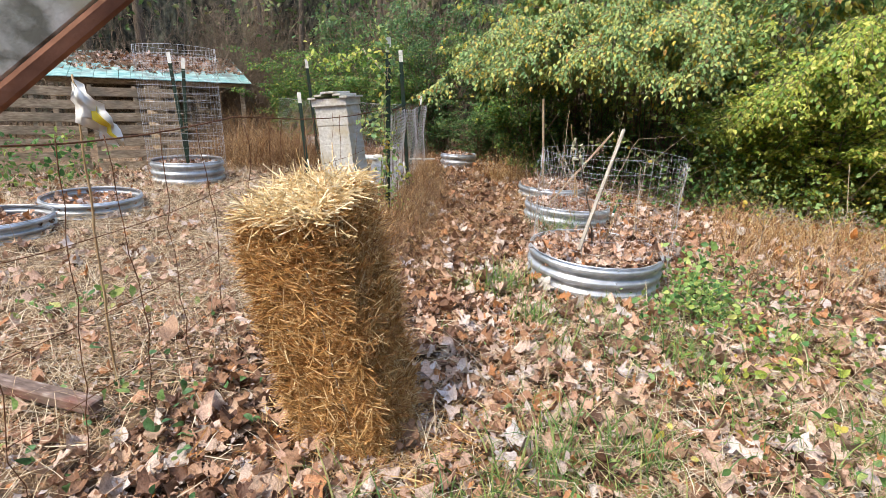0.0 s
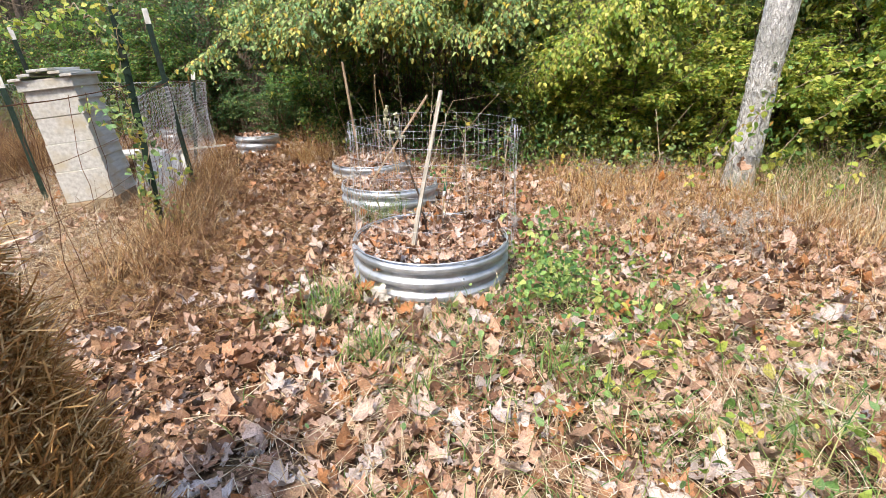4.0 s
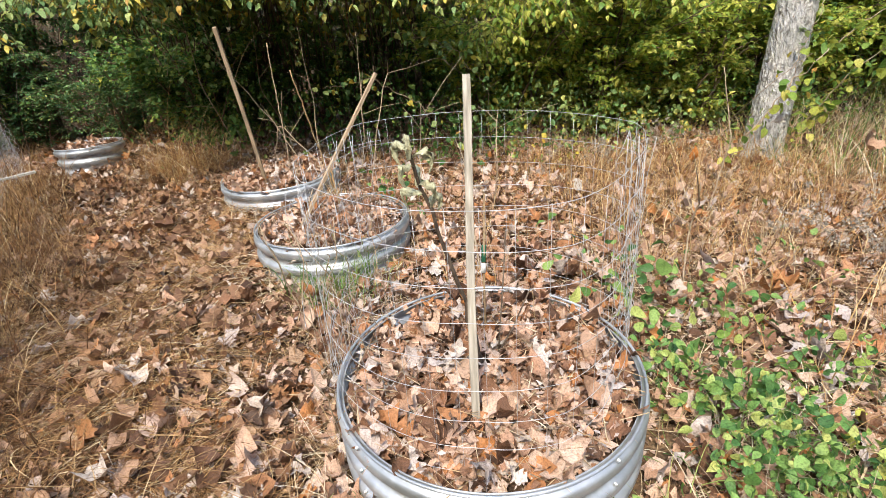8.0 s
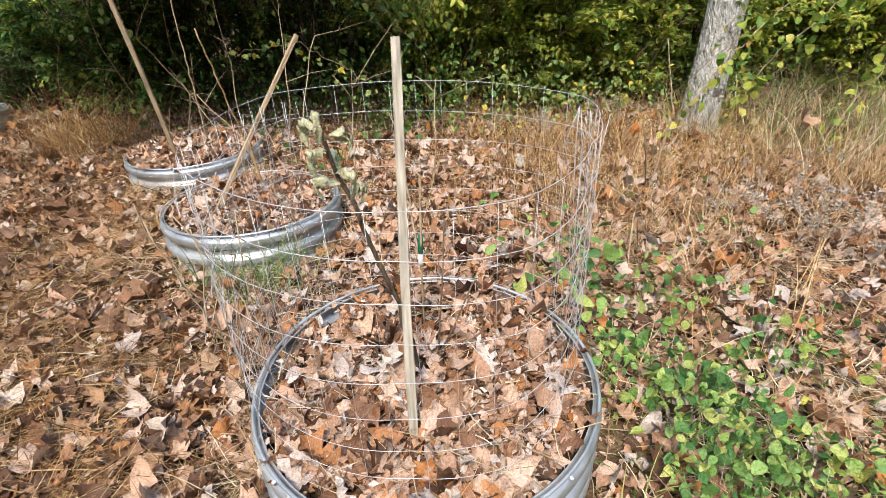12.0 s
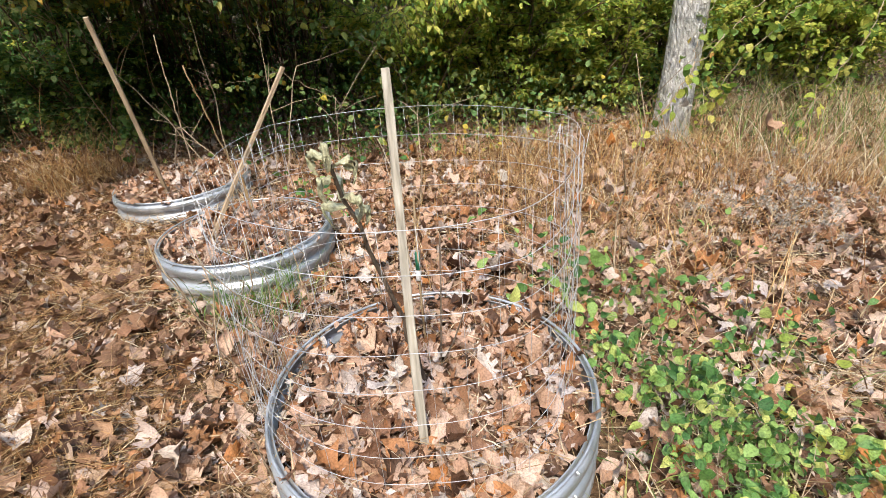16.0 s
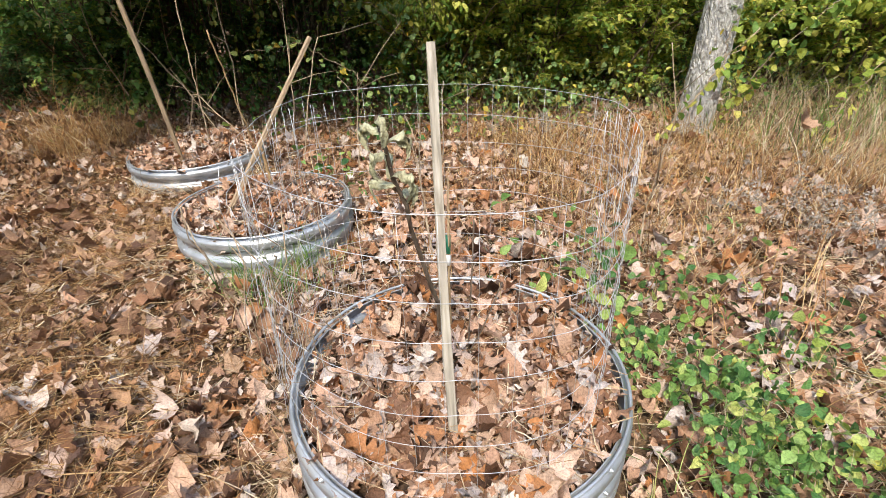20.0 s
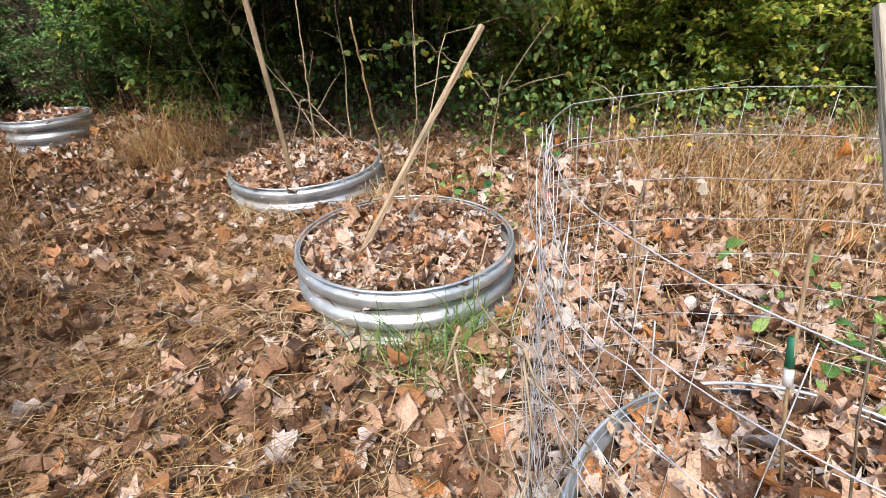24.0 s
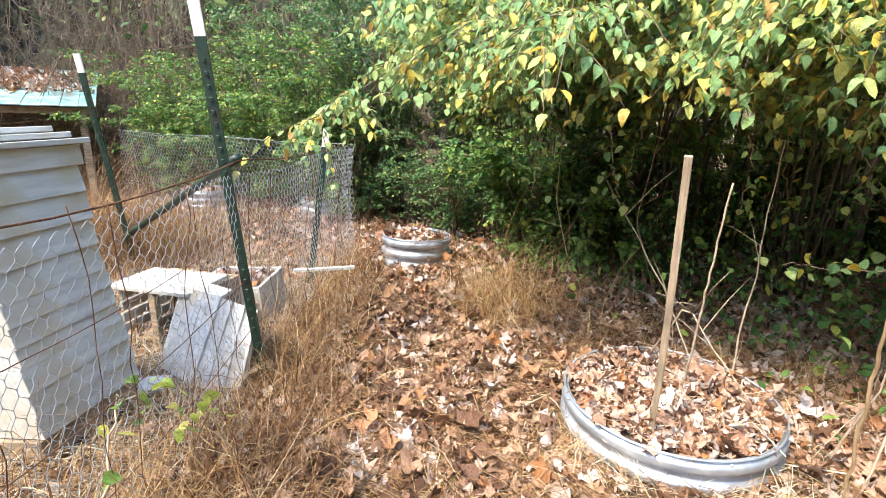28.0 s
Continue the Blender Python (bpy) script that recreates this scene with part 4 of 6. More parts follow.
rows_of = "shrubs along the wood's edge"
big = shrub_parts(3.4, 1.7, 26, 18, 16, 0.105, 1, low=0.4, droop=0.18)
mound = shrub_parts(1.45, 1.25, 34, 12, 34, 0.06, 4, low=0.05, droop=0.08, hang=-0.3)
tall = shrub_parts(3.6, 1.4, 24, 17, 22, 0.062, 2, low=0.12, hang=-0.5)
low = shrub_parts(2.3, 1.5, 28, 12, 31, 0.062, 3, low=0.12, droop=0.2, hang=-0.35)
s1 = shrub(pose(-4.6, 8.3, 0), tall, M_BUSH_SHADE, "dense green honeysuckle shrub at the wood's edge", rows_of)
s2 = shrub(pose(-1.2, 7.4, 0, 0, 0, 40), big, M_BUSH_MIX, "arching shrub with green leaves turning yellow", rows_of)
s3 = shrub(pose(2.2, 5.9, 0, 0, 0, 10), low, M_BUSH_YELLOW, "bright yellow-green shrub behind the caged bed", rows_of)
for x, y, a in ((-6.4, 8.9, 70), (-3.0, 8.4, 200), (4.6, 8.0, 10), (-8.2, 9.6, 33), (-3.9, 9.6, 250)):
    copy_thing(s1, pose(x, y, 0, 0, 0, a))
for x, y, a in ((-2.6, 7.9, 150), (0.4, 7.9, 250), (1.7, 7.6, 20), (3.2, 7.6, 300), (4.4, 6.4, 100), (5.6, 5.0, 200)):
    copy_thing(s2, pose(x, y, 0, 0, 0, a))
s4 = shrub(pose(-3.3, 7.6, 0, 0, 0, 60), low, M_BUSH_SHADE, "low shrub, its leaves coloured dark green for shade", rows_of)
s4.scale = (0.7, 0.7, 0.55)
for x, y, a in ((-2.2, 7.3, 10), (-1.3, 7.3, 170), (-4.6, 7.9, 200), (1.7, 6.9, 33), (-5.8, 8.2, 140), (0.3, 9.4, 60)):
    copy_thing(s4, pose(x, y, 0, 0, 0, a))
for x, y, a in ((3.6, 5.9, 120), (5.4, 5.4, 220), (6.4, 3.8, 300), (6.6, 2.2, 30)):
    copy_thing(s3, pose(x, y, 0, 0, 0, a))


fine = shrub_parts(2.5, 1.5, 26, 19, 22, 0.055, 6, low=0.08, droop=0.15, hang=-0.3)
s7 = shrub(pose(-6.0, 7.9, 0, 0, 0, 240), fine, M_BUSH_GREEN, "fine-leaved mid-green shrub in the sun beyond the hive", rows_of)
for x, y, a in ((-7.4, 8.2, 320), (-8.9, 8.4, 60), (-5.0, 7.6, 170)):
    copy_thing(s7, pose(x, y, 0, 0, 0, a))
s6 = shrub(pose(-5.6, 8.1, 0), mound, M_BUSH_GREEN, "rounded mid-green shrub beyond the weeds", rows_of)
for x, y, a in ((-6.8, 8.3, 100), (-8.4, 8.0, 210), (-1.9, 7.0, 280), (-0.4, 8.6, 20), (1.0, 8.8, 140)):
    copy_thing(s6, pose(x, y, 0, 0, 0, a))
s5 = shrub(pose(2.25, 5.3, 0), mound, M_BUSH_YELLOW, "low bright yellow-green shrub in the sun", rows_of)
for x, y, a in ((3.1, 5.2, 40), (1.5, 5.9, 260), (4.4, 5.2, 90), (5.4, 4.4, 180), (6.2, 3.2, 300)):
    copy_thing(s5, pose(x, y, 0, 0, 0, a))


def arching(bases, seed, size):
    """Long branches that arch out over the path, with drooping leaves."""
    r = np.random.default_rng(seed)
    wood, lp, ly = [], [], []
    for (x0, y0), (x1, y1, z1), peak in bases:
        s = np.linspace(0, 1, 14)
        path = np.stack([x0 + (x1 - x0) * s ** 1.3, y0 + (y1 - y0) * s ** 1.5, z1 * s + (peak - z1 * 0.62) * np.sin(s * 3.14)], -1)
        path += r.normal(0, 0.025, path.shape) * s[:, None]
        path[0, 2] = 0
        wood.append(tube(path, 0.009 * (1 - 0.85 * s) + 0.0016, 5))
        for _ in range(110):
            u = r.uniform(0.38, 1)
            at = np.array([np.interp(u, s, path[:, k]) for k in range(3)])
            b, ln = -1.57 + r.normal(0, 1.0), r.uniform(0.15, 0.5)
            w = np.linspace(0, 1, 5)
            tw = at + np.stack([np.cos(b) * ln * w, np.sin(b) * ln * w, ln * (0.2 * w - 0.75 * w ** 2)], -1)
            wood.append(tube(tw, 0.003 * (1 - 0.7 * w) + 0.0008, 3))
            k = 14
            q = np.repeat(np.linspace(0.15, 1, k // 2), 2)
            lp.append(np.stack([np.interp(q, w, tw[:, j]) for j in range(3)], -1) + r.normal(0, 0.008, (k, 3)))
            ly.append(b - 1.57 + np.tile([1, -1], k // 2) * r.uniform(0.5, 1.3, k))
    lp, ly = np.concatenate(lp), np.concatenate(ly)
    lv = leaves(FRESH, lp, 0.3, r.uniform(0.6, 1.15, len(lp)) * size, r, yaw=ly, pitch0=-0.9)
    return join_arrays(wood), lv


g = np.random.default_rng(63)
for k in range(2):
    spans = [((xb * 0.6 - 0.6, 7.4 + g.uniform(-0.3, 0.5)), (xb + g.normal(0, 0.3), g.uniform(4.0, 5.4), g.uniform(1.5, 2.0)), g.uniform(2.2, 2.7)) for xb in np.linspace(-2.5 + k * 1.3, -1.4 + k * 1.3, 8 - k)]
    if k == 0:
        spans.append(((-2.0, 6.9), (-2.75, 4.35, 1.35), 2.0))
    shrub(pose(0, 0, 0), arching(spans, 70 + k, 0.062), M_BUSH_MIX, "honeysuckle arching over the path, leaves green and yellow", rows_of)


spans = [((xb * 0.5 - 0.2, 7.0 + g.uniform(-0.3, 0.5)), (xb + g.normal(0, 0.2), g.uniform(4.1, 5.2), g.uniform(1.65, 2.2)), g.uniform(2.3, 2.9)) for xb in np.linspace(-1.5, 0.9, 9)]
spans += [((0.2 + 0.3 * xb, 6.9), (xb, g.uniform(4.3, 4.9), g.uniform(1.55, 1.8)), g.uniform(2.1, 2.5)) for xb in np.linspace(-0.9, 0.7, 8)]
shrub(pose(0, 0, 0), arching(spans, 75, 0.064), M_BUSH_MIX, "yellowing honeysuckle sprays hanging over the beds", rows_of)


spans = [((2.7, 6.0), (xe, ye, ze), pk) for xe, ye, ze, pk in ((1.3, 4.5, 1.25, 1.9), (1.55, 4.2, 1.45, 2.1), (1.9, 4.1, 1.7, 2.4), (2.2, 4.3, 1.3, 2.0), (1.0, 5.0, 1.0, 1.7), (2.5, 4.4, 1.9, 2.5))]
shrub(pose(0, 0, 0), arching(spans, 77, 0.066), M_BUSH_YELLOW, "long yellow-green sprays reaching out beside the tree", rows_of)


def trunk(path, radii, mat, seed, sides=18, rings=60, ridge=0.0):
    """A trunk along a path, with furrowed bark where it is seen near."""
    p, q = np.array(path, float), np.array(radii, float)
    t = np.linspace(0, 1, rings) ** (1.8 if ridge else 1)
    u = np.linspace(0, 1, len(p))
    c = np.stack([np.interp(t, u, p[:, k]) for k in range(3)], -1)
    v, f = tube(c, np.interp(t, u, q), sides)
    mid = np.repeat(c, sides, 0)
    out = v - mid
    n = np.array([noise.noise((a * 9, b * 9, z * 1.6 + seed)) for a, b, z in v])
    grow = 1 + 0.13 * n
    if ridge:
        w = out / (np.linalg.norm(out, axis=1)[:, None] + 1e-9)
        grow = 1 + 0.06 * n + ridge * np.array([0.5 - 1.6 * abs(noise.noise((a * 6.5, b * 6.5, z * 9))) - 1.2 * abs(noise.noise((a * 12, b * 12, z * 22))) for (a, b, _), z in zip(w, v[:, 2])])
    return mesh_from("trunk", mid + out * grow[:, None], f, mat, True)


tree = thing("tree", pose(3.2, 4.0, 0), "pale grey-barked tree leaning at the edge of the wood", "tree")
part("trunk", trunk([(-0.03, 0, -0.1), (-0.01, 0, 0.1), (0.02, 0.0, 0.6), (0.06, 0.0, 1.6), (0.13, 0.02, 2.8), (0.4, 0.2, 5), (0.6, 0.4, 9)], [0.19, 0.155, 0.137, 0.13, 0.125, 0.11, 0.08], M_BARK, 3, 96, 520, 0.085), M_BARK, tree)
part("side_stem", trunk([(0.16, 0.14, -0.1), (0.2, 0.16, 0.8), (0.3, 0.2, 1.8), (0.46, 0.3, 3.0), (0.9, 0.6, 6.0)], [0.06, 0.05, 0.045, 0.04, 0.02], M_BARK, 5, 14), M_BARK, tree, "thin brown stem behind the trunk")
r = np.random.default_rng(3)
cp = np.concatenate([np.array([0.8, 0.4, 8]) + r.normal(0, 1, (4200, 3)) * (2.2, 2.2, 1.2)])
part("crown", leaves(FRESH, cp, 0.5, r.uniform(0.08, 0.14, len(cp)), r), M_BUSH_MIX, tree, "thin yellow-green autumn leaves")

wood_tree = thing("woodland_tree", pose(-3.4, 12, 0), "dark forest tree standing in the shade", "tree", "trees of the wood")
part("trunk", trunk([(0, 0, -0.2), (0.05, 0, 1.5), (0.2, 0.1, 5), (0.1, 0.3, 12)], [0.2, 0.15, 0.13, 0.06], M_DARKBARK, 8, 12), M_DARKBARK, wood_tree)
cp = np.array([0.1, 0.3, 7.0]) + r.normal(0, 1, (420, 3)) * (1.9, 1.9, 1.6)
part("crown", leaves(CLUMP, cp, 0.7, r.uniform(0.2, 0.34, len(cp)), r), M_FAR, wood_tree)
for x, y, s in [(0.25, 8.3, 0.5), (-0.55, 9.0, 0.6), (1.15, 9.3, 0.55), (0.75, 7.9, 0.35), (-1.4, 9.6, 0.6), (-9.5, 13.5, 1.1), (-12.2, 10.6, 0.8), (-10.0, 9.9, 0.6), (-7.4, 10.4, 0.7), (-14.5, 8.0, 0.9), (-13.8, 6.0, 0.7), (-5.2, 13.4, 1.3), (-1.9, 11.3, 0.9), (-0.6, 10.4, 0.8), (0.7, 12.2, 1.1), (1.8, 10.2, 0.8), (3.1, 11.4, 1), (4.4, 9.6, 0.9), (5.9, 8.4, 1), (7.2, 6.4, 1), (8.0, 4.2, 0.9), (8.3, 1.5, 1), (7.6, 10.8, 1.2), (-1.0, 14.5, 1.2), (2.4, 14.2, 1.2)]:
    t = copy_thing(wood_tree, pose(x, y, 0, 0, 0, x * 77 % 360))
    t.scale = (s, s, s)


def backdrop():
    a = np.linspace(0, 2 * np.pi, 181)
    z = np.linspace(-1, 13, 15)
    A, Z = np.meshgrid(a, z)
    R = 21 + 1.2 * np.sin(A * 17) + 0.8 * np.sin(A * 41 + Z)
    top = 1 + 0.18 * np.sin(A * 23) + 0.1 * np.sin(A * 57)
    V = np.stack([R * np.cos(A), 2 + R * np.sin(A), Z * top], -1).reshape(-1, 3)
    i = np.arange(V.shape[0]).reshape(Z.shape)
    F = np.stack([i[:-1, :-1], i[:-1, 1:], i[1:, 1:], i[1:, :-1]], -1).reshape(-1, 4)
    solid("backdrop", mesh_from("backdrop", V, F, M_WOODS), "wall of woods all round the garden, inner shade in its colour", "woods", kind="structure")


backdrop()


# ---- the straw bale ----
def straw_bale():
    b = thing("straw_bale", pose(-0.285, -0.79, 0, 0, 0, 7), "tight golden straw bale standing on end, tied with twine", "straw bale")
    r = np.random.default_rng(77)
    w, d, h, lean = 0.232, 0.185, 0.93, -0.215

    def at(u, v, z):
        belly = 1 + 0.05 * np.sin(z / h * 3.1) + 0.03 * np.sin(z * 21 + u * 3)
        round_off = 1 - 0.1 * (np.minimum(abs(u), 1) * np.minimum(abs(v), 1)) ** 4
        u, v = u * round_off, v * round_off
        slump = 0.085 * np.clip(u, 0, 1) * np.clip(z / h, 0, 1.1) ** 2.5
        return np.stack([u * w * belly * (0.75 + 0.15 * z / h) + lean * (z / h) - slump, v * d * belly * (0.88 + 0.12 * z / h) + 0.03 * z / h, z + (0.045 * v + 0.02 * u) * z / h], -1)

    g = 14
    core = box(-1, -1, 0, 1, 1, 1, 0)
    bmesh.ops.subdivide_edges(core, edges=core.edges[:], cuts=g, use_grid_fill=True)
    for v in core.verts:
        q = at(np.array(v.co.x * 0.97), np.array(v.co.y * 0.97), np.array(v.co.z * h * 0.985))
        nz = noise.noise(Vector(q) * 14) * 0.012
        v.co = Vector(q) + Vector((v.co.x, v.co.y, 0)) * nz
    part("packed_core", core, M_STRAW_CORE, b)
    n = 38000
    face = r.choice(4, n, p=[0.31, 0.29, 0.15, 0.25])
    u, v, z = r.uniform(-1, 1, n), r.uniform(-1, 1, n), r.uniform(0.0, h, n)
    out = 0.985 + np.abs(r.normal(0, 0.045, n))
    u = np.where(face == 1, out, np.where(face == 2, -out, u))
    v = np.where(face == 0, -out, np.where(face == 3, np.where(r.uniform(0, 1, n) < 0.2, out, v), v))
    top = (face == 3) & (np.abs(v) <= 1)
    z = np.where(top, h + r.uniform(-0.01, 0.025, n), z)
    dirs = r.normal(0, 1, (n, 3)) * np.where(top[:, None], (1.2, 0.9, 0.16), np.where((face == 0)[:, None], (1.2, 0.2, 0.42), (0.4, 1.1, 0.75)))
    part("straw", sticks(at(u, v, z), dirs, 0.04 + 0.19 * r.beta(1.2, 2.2, n), r.uniform(0.0006, 0.0019, n), r), M_STRAW, b)
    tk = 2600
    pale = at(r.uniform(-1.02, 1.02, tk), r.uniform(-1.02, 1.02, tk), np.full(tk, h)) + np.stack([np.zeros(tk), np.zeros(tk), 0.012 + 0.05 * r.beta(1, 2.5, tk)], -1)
    part("top_straw", sticks(pale, r.normal(0, 1, (tk, 3)) * (1.2, 0.9, 0.22), r.uniform(0.06, 0.2, tk), r.uniform(0.0014, 0.003, tk), r), M_STRAW_PALE, b, "pale straw on the top")["kind"] = "stuff"
    k = 800
    root = at(r.uniform(-1, 1, k), r.uniform(-1, 1, k), np.full(k, h))
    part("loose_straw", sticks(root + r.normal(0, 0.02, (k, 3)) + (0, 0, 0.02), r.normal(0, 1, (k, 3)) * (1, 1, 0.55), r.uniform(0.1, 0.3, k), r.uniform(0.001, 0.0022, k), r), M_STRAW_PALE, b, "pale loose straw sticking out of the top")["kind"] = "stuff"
    for s in (-0.42, 0.42):
        loop = [at(np.array(s), np.array(a), np.array(c)) for a, c in ((-1.04, 0.0), (-1.07, 0.3), (-1.06, 0.6), (-1.04, h), (0, h + 0.012), (1.04, h), (1.06, 0.5), (1.04, 0.0))]
        part("twine", tube(np.array(loop), 0.0022, 5), M_STAKE, b)
    return b


straw_bale()
n = 900
rng = np.random.default_rng(5)
p = np.stack([-0.15 + rng.normal(0, 0.28, n), -0.8 + rng.normal(0, 0.24, n), rng.uniform(0.02, 0.06, n)], -1)
solid("spilt_straw", mesh_from("spilt_straw", *sticks(p, rng.normal(0, 1, (n, 3)) * (1, 1, 0.12), rng.uniform(0.06, 0.2, n), rng.uniform(0.001, 0.0024, n), rng), M_STRAW), "loose straw spilt round the bale", "straw", kind="stuff")


# ---- stakes and canes in the beds ----
def lath(name, a, b, w, d, mat, label, category="stake", group="stakes in the beds"):
    """A squared stake from a (foot) to b (top)."""
    a, b = Vector(a), Vector(b)
    ln = (b - a).length
    bm = box(-w / 2, -d / 2, 0, w / 2, d / 2, ln, 0.0015)
    bmesh.ops.subdivide_edges(bm, edges=[e for e in bm.edges if e.calc_length() > 0.5], cuts=8)
    for v in bm.verts:
        v.co.x += 0.006 * math.sin(v.co.z * 3.3) + 0.002 * noise.noise(v.co * 30)
    return solid(name, bm_data(name, bm, mat), label, category, group, m=Matrix.Translation(a) @ (b - a).to_track_quat("Z", "Y").to_matrix().to_4x4())


lath("wooden_stake", (0.075, 1.27, 0.0), (0.239, 1.975, 1.13), 0.026, 0.016, M_STAKE, "pale weathered square wooden stake leaning in the caged bed")
lath("wooden_stake", (-0.65, 3.06, 0.1), (-0.002, 3.268, 1.035), 0.024, 0.018, M_STAKE_TAN, "brown weathered wooden stake slanting out of a bed")
lath("wooden_stake", (-0.882, 4.06, 0.1), (-0.9, 3.76, 1.335), 0.024, 0.018, M_STAKE_TAN, "upright weathered wooden stake in a round bed")


def stick(name, pts, r0, r1, mat, label, category="cane", group=""):
    pts = np.array(pts, float)
    t, u = np.linspace(0, 1, 24), np.linspace(0, 1, len(pts))
    c = np.stack([np.interp(t, u, pts[:, k]) for k in range(3)], -1)
    c += np.random.default_rng(len(label)).normal(0, 0.0025, c.shape)
    return solid(name, mesh_from(name, *tube(c, np.linspace(r0, r1, 24), 7), mat, True), label, category, group)


stick("cane", [(-0.34, 3.76, 0), (-0.477, 3.434, 1.08)], 0.0055, 0.004, M_CANE, "thin pale cane leaning beside the beds")
stick("cane", [(-0.76, 4.5, 0.1), (-0.72, 4.35, 1.205)], 0.006, 0.004, M_TWIG, "thin bare rod standing in a bed")
stick("cane", [(-0.31, 3.3, 0.12), (-0.34, 3.28, 0.55)], 0.009, 0.007, M_CANE, "short stub of cane in the bed")


# ---- wire cage round the first bed ----
def cage(x, y, radii, h, z0, nv, nh, mat, label, seed, wire=0.0013):
    """A roll of welded wire; radii are (angle, radius) pairs round its outline."""
    c = thing("wire_cage", pose(x, y, 0), label, "wire cage", "welded wire cages")
    g = np.random.default_rng(seed)
    bend = g.uniform(0, 6.28, 3)

    def rad(a, z):
        return np.interp(a, *zip(*radii), period=2 * math.pi) * (1 + 0.008 * np.sin(3 * a + bend[1] + z * 2))

    for k in range(nh):
        z = z0 + h * k / (nh - 1)
        a = np.linspace(0, 6.29, 91)
        q = rad(a, z)
        part("wire", tube(np.stack([q * np.cos(a), q * np.sin(a), z + 0.006 * np.sin(a * 3 + k)], -1), wire, 4), mat, c)
    for k in range(nv):
        a = k * 2 * math.pi / nv
        z = np.linspace(z0, z0 + h, 6)
        q = rad(a, z)
        part("wire", tube(np.stack([q * np.cos(a), q * np.sin(a), z], -1), wire * 0.62, 4), mat, c)
    return c, rad


def crumple(c, rad, a0, a1, uprights, rows, h, z0, seed):
    """Wire crumpled where the roll is bent or lapped over its first turn."""
    g = np.random.default_rng(seed)
    for k in range(uprights):
        a = a0 + (a1 - a0) * k / uprights + g.normal(0, 0.03)
        z = np.linspace(z0, z0 + h * 0.97, 9)
        q = rad(a, z) + 0.016 + np.cumsum(g.normal(0, 0.006, 9))
        part("wire", tube(np.stack([q * np.cos(a) + g.normal(0, 0.006, 9), q * np.sin(a) + g.normal(0, 0.006, 9), z], -1), 0.0008, 4), M_WIRE, c)
    for k in range(rows):
        a = np.linspace(a0, a1, 12)
        z = z0 + 0.03 + h * k / rows + np.cumsum(g.normal(0, 0.004, 12))
        q = rad(a, z) + 0.016 + np.cumsum(g.normal(0, 0.005, 12))
        part("wire", tube(np.stack([q * np.cos(a), q * np.sin(a), z], -1), 0.0008, 4), M_WIRE, c)


OUTLINE = [(-2.6, 0.44), (-1.8, 0.435), (-1.3, 0.47), (-0.7, 0.44), (-0.2, 0.485), (0.1, 0.55), (0.2, 0.57), (0.42, 0.565), (0.84, 0.545), (1.3, 0.53), (1.7, 0.575), (2.03, 0.635), (2.25, 0.59), (2.6, 0.51), (3.1, 0.465)]
first_cage, first_rad = cage(0.168, 1.66, OUTLINE, 0.93, 0.04, 40, 11, M_WIRE, "cylinder of galvanised welded wire round the bed", 4, 0.00085)
crumple(first_cage, first_rad, 1.92, 2.3, 9, 10, 0.92, 0.04, 16)
crumple(first_cage, first_rad, 2.35, 3.3, 9, 8, 0.9, 0.04, 17)
crumple(first_cage, first_rad, 0.06, 0.3, 9, 11, 0.92, 0.04, 18)
cage(-5.75, 2.62, [(-2.0, 0.5), (0.5, 0.51), (2.0, 0.49)], 1.6, 0.22, 44, 17, M_WIRE, "tall cylinder of welded wire over a bed", 5, 0.0016)


# ---- posts and wire fence ----
def t_post(x, y, h, lean, label):
    p = thing("fence_post", pose(x, y, 0, lean[0], lean[1], 25), label, "fence post", "steel fence posts")
    body = box(-0.025, -0.003, -0.15, 0.025, 0.003, h - 0.14, 0.001)
    web = box(-0.003, 0.0035, -0.15, 0.003, 0.042, h - 0.14, 0.001)
    part("flange", body, M_POST, p)
    part("web", web, M_POST, p)
    part("cap_flange", box(-0.0255, -0.0035, h - 0.139, 0.0255, 0.0035, h, 0.001), M_CAP, p, "white painted top")
    part("cap_web", box(-0.0035, 0.004, h - 0.139, 0.0035, 0.0425, h, 0.001), M_CAP, p)
    for k in range(int((h - 0.2) / 0.055)):
        part("stud", STUD, M_POST, p, m=pose(0, -0.005, 0.05 + k * 0.055))
    return p


STUD = bm_data("stud", box(-0.007, -0.004, -0.009, 0.007, 0.004, 0.009, 0.001), M_POST)
t_post(-2.1, 2.25, 1.86, (0, 0), "dark green steel fence post wrapped in vines")
t_post(-2.815, 3.93, 1.88, (4.5, -3.7), "dark green steel fence post with a white cap")
t_post(-5.2, 4.85, 1.83, (6, -3.5), "dark green steel fence post with a white cap, leaning")
t_post(-3.565, 5.23, 1.32, (-1, 8), "short steel fence post leaning over")
t_post(-4.1, 3.3, 1.3, (0, -4), "low steel fence post behind the beehive")
t_post(-5.55, 2.5, 1.75, (0, -4), "dark steel post inside the tall wire cage")
t_post(-5.95, 2.75, 1.7, (2, 5), "dark steel post leaning inside the tall wire cage")
stick("brace_pole", [(-5.2, 4.76, 0.32), (-2.9, 3.95, 1.2)], 0.024, 0.024, M_POST, "thick dark pole bracing the fence posts", "brace")


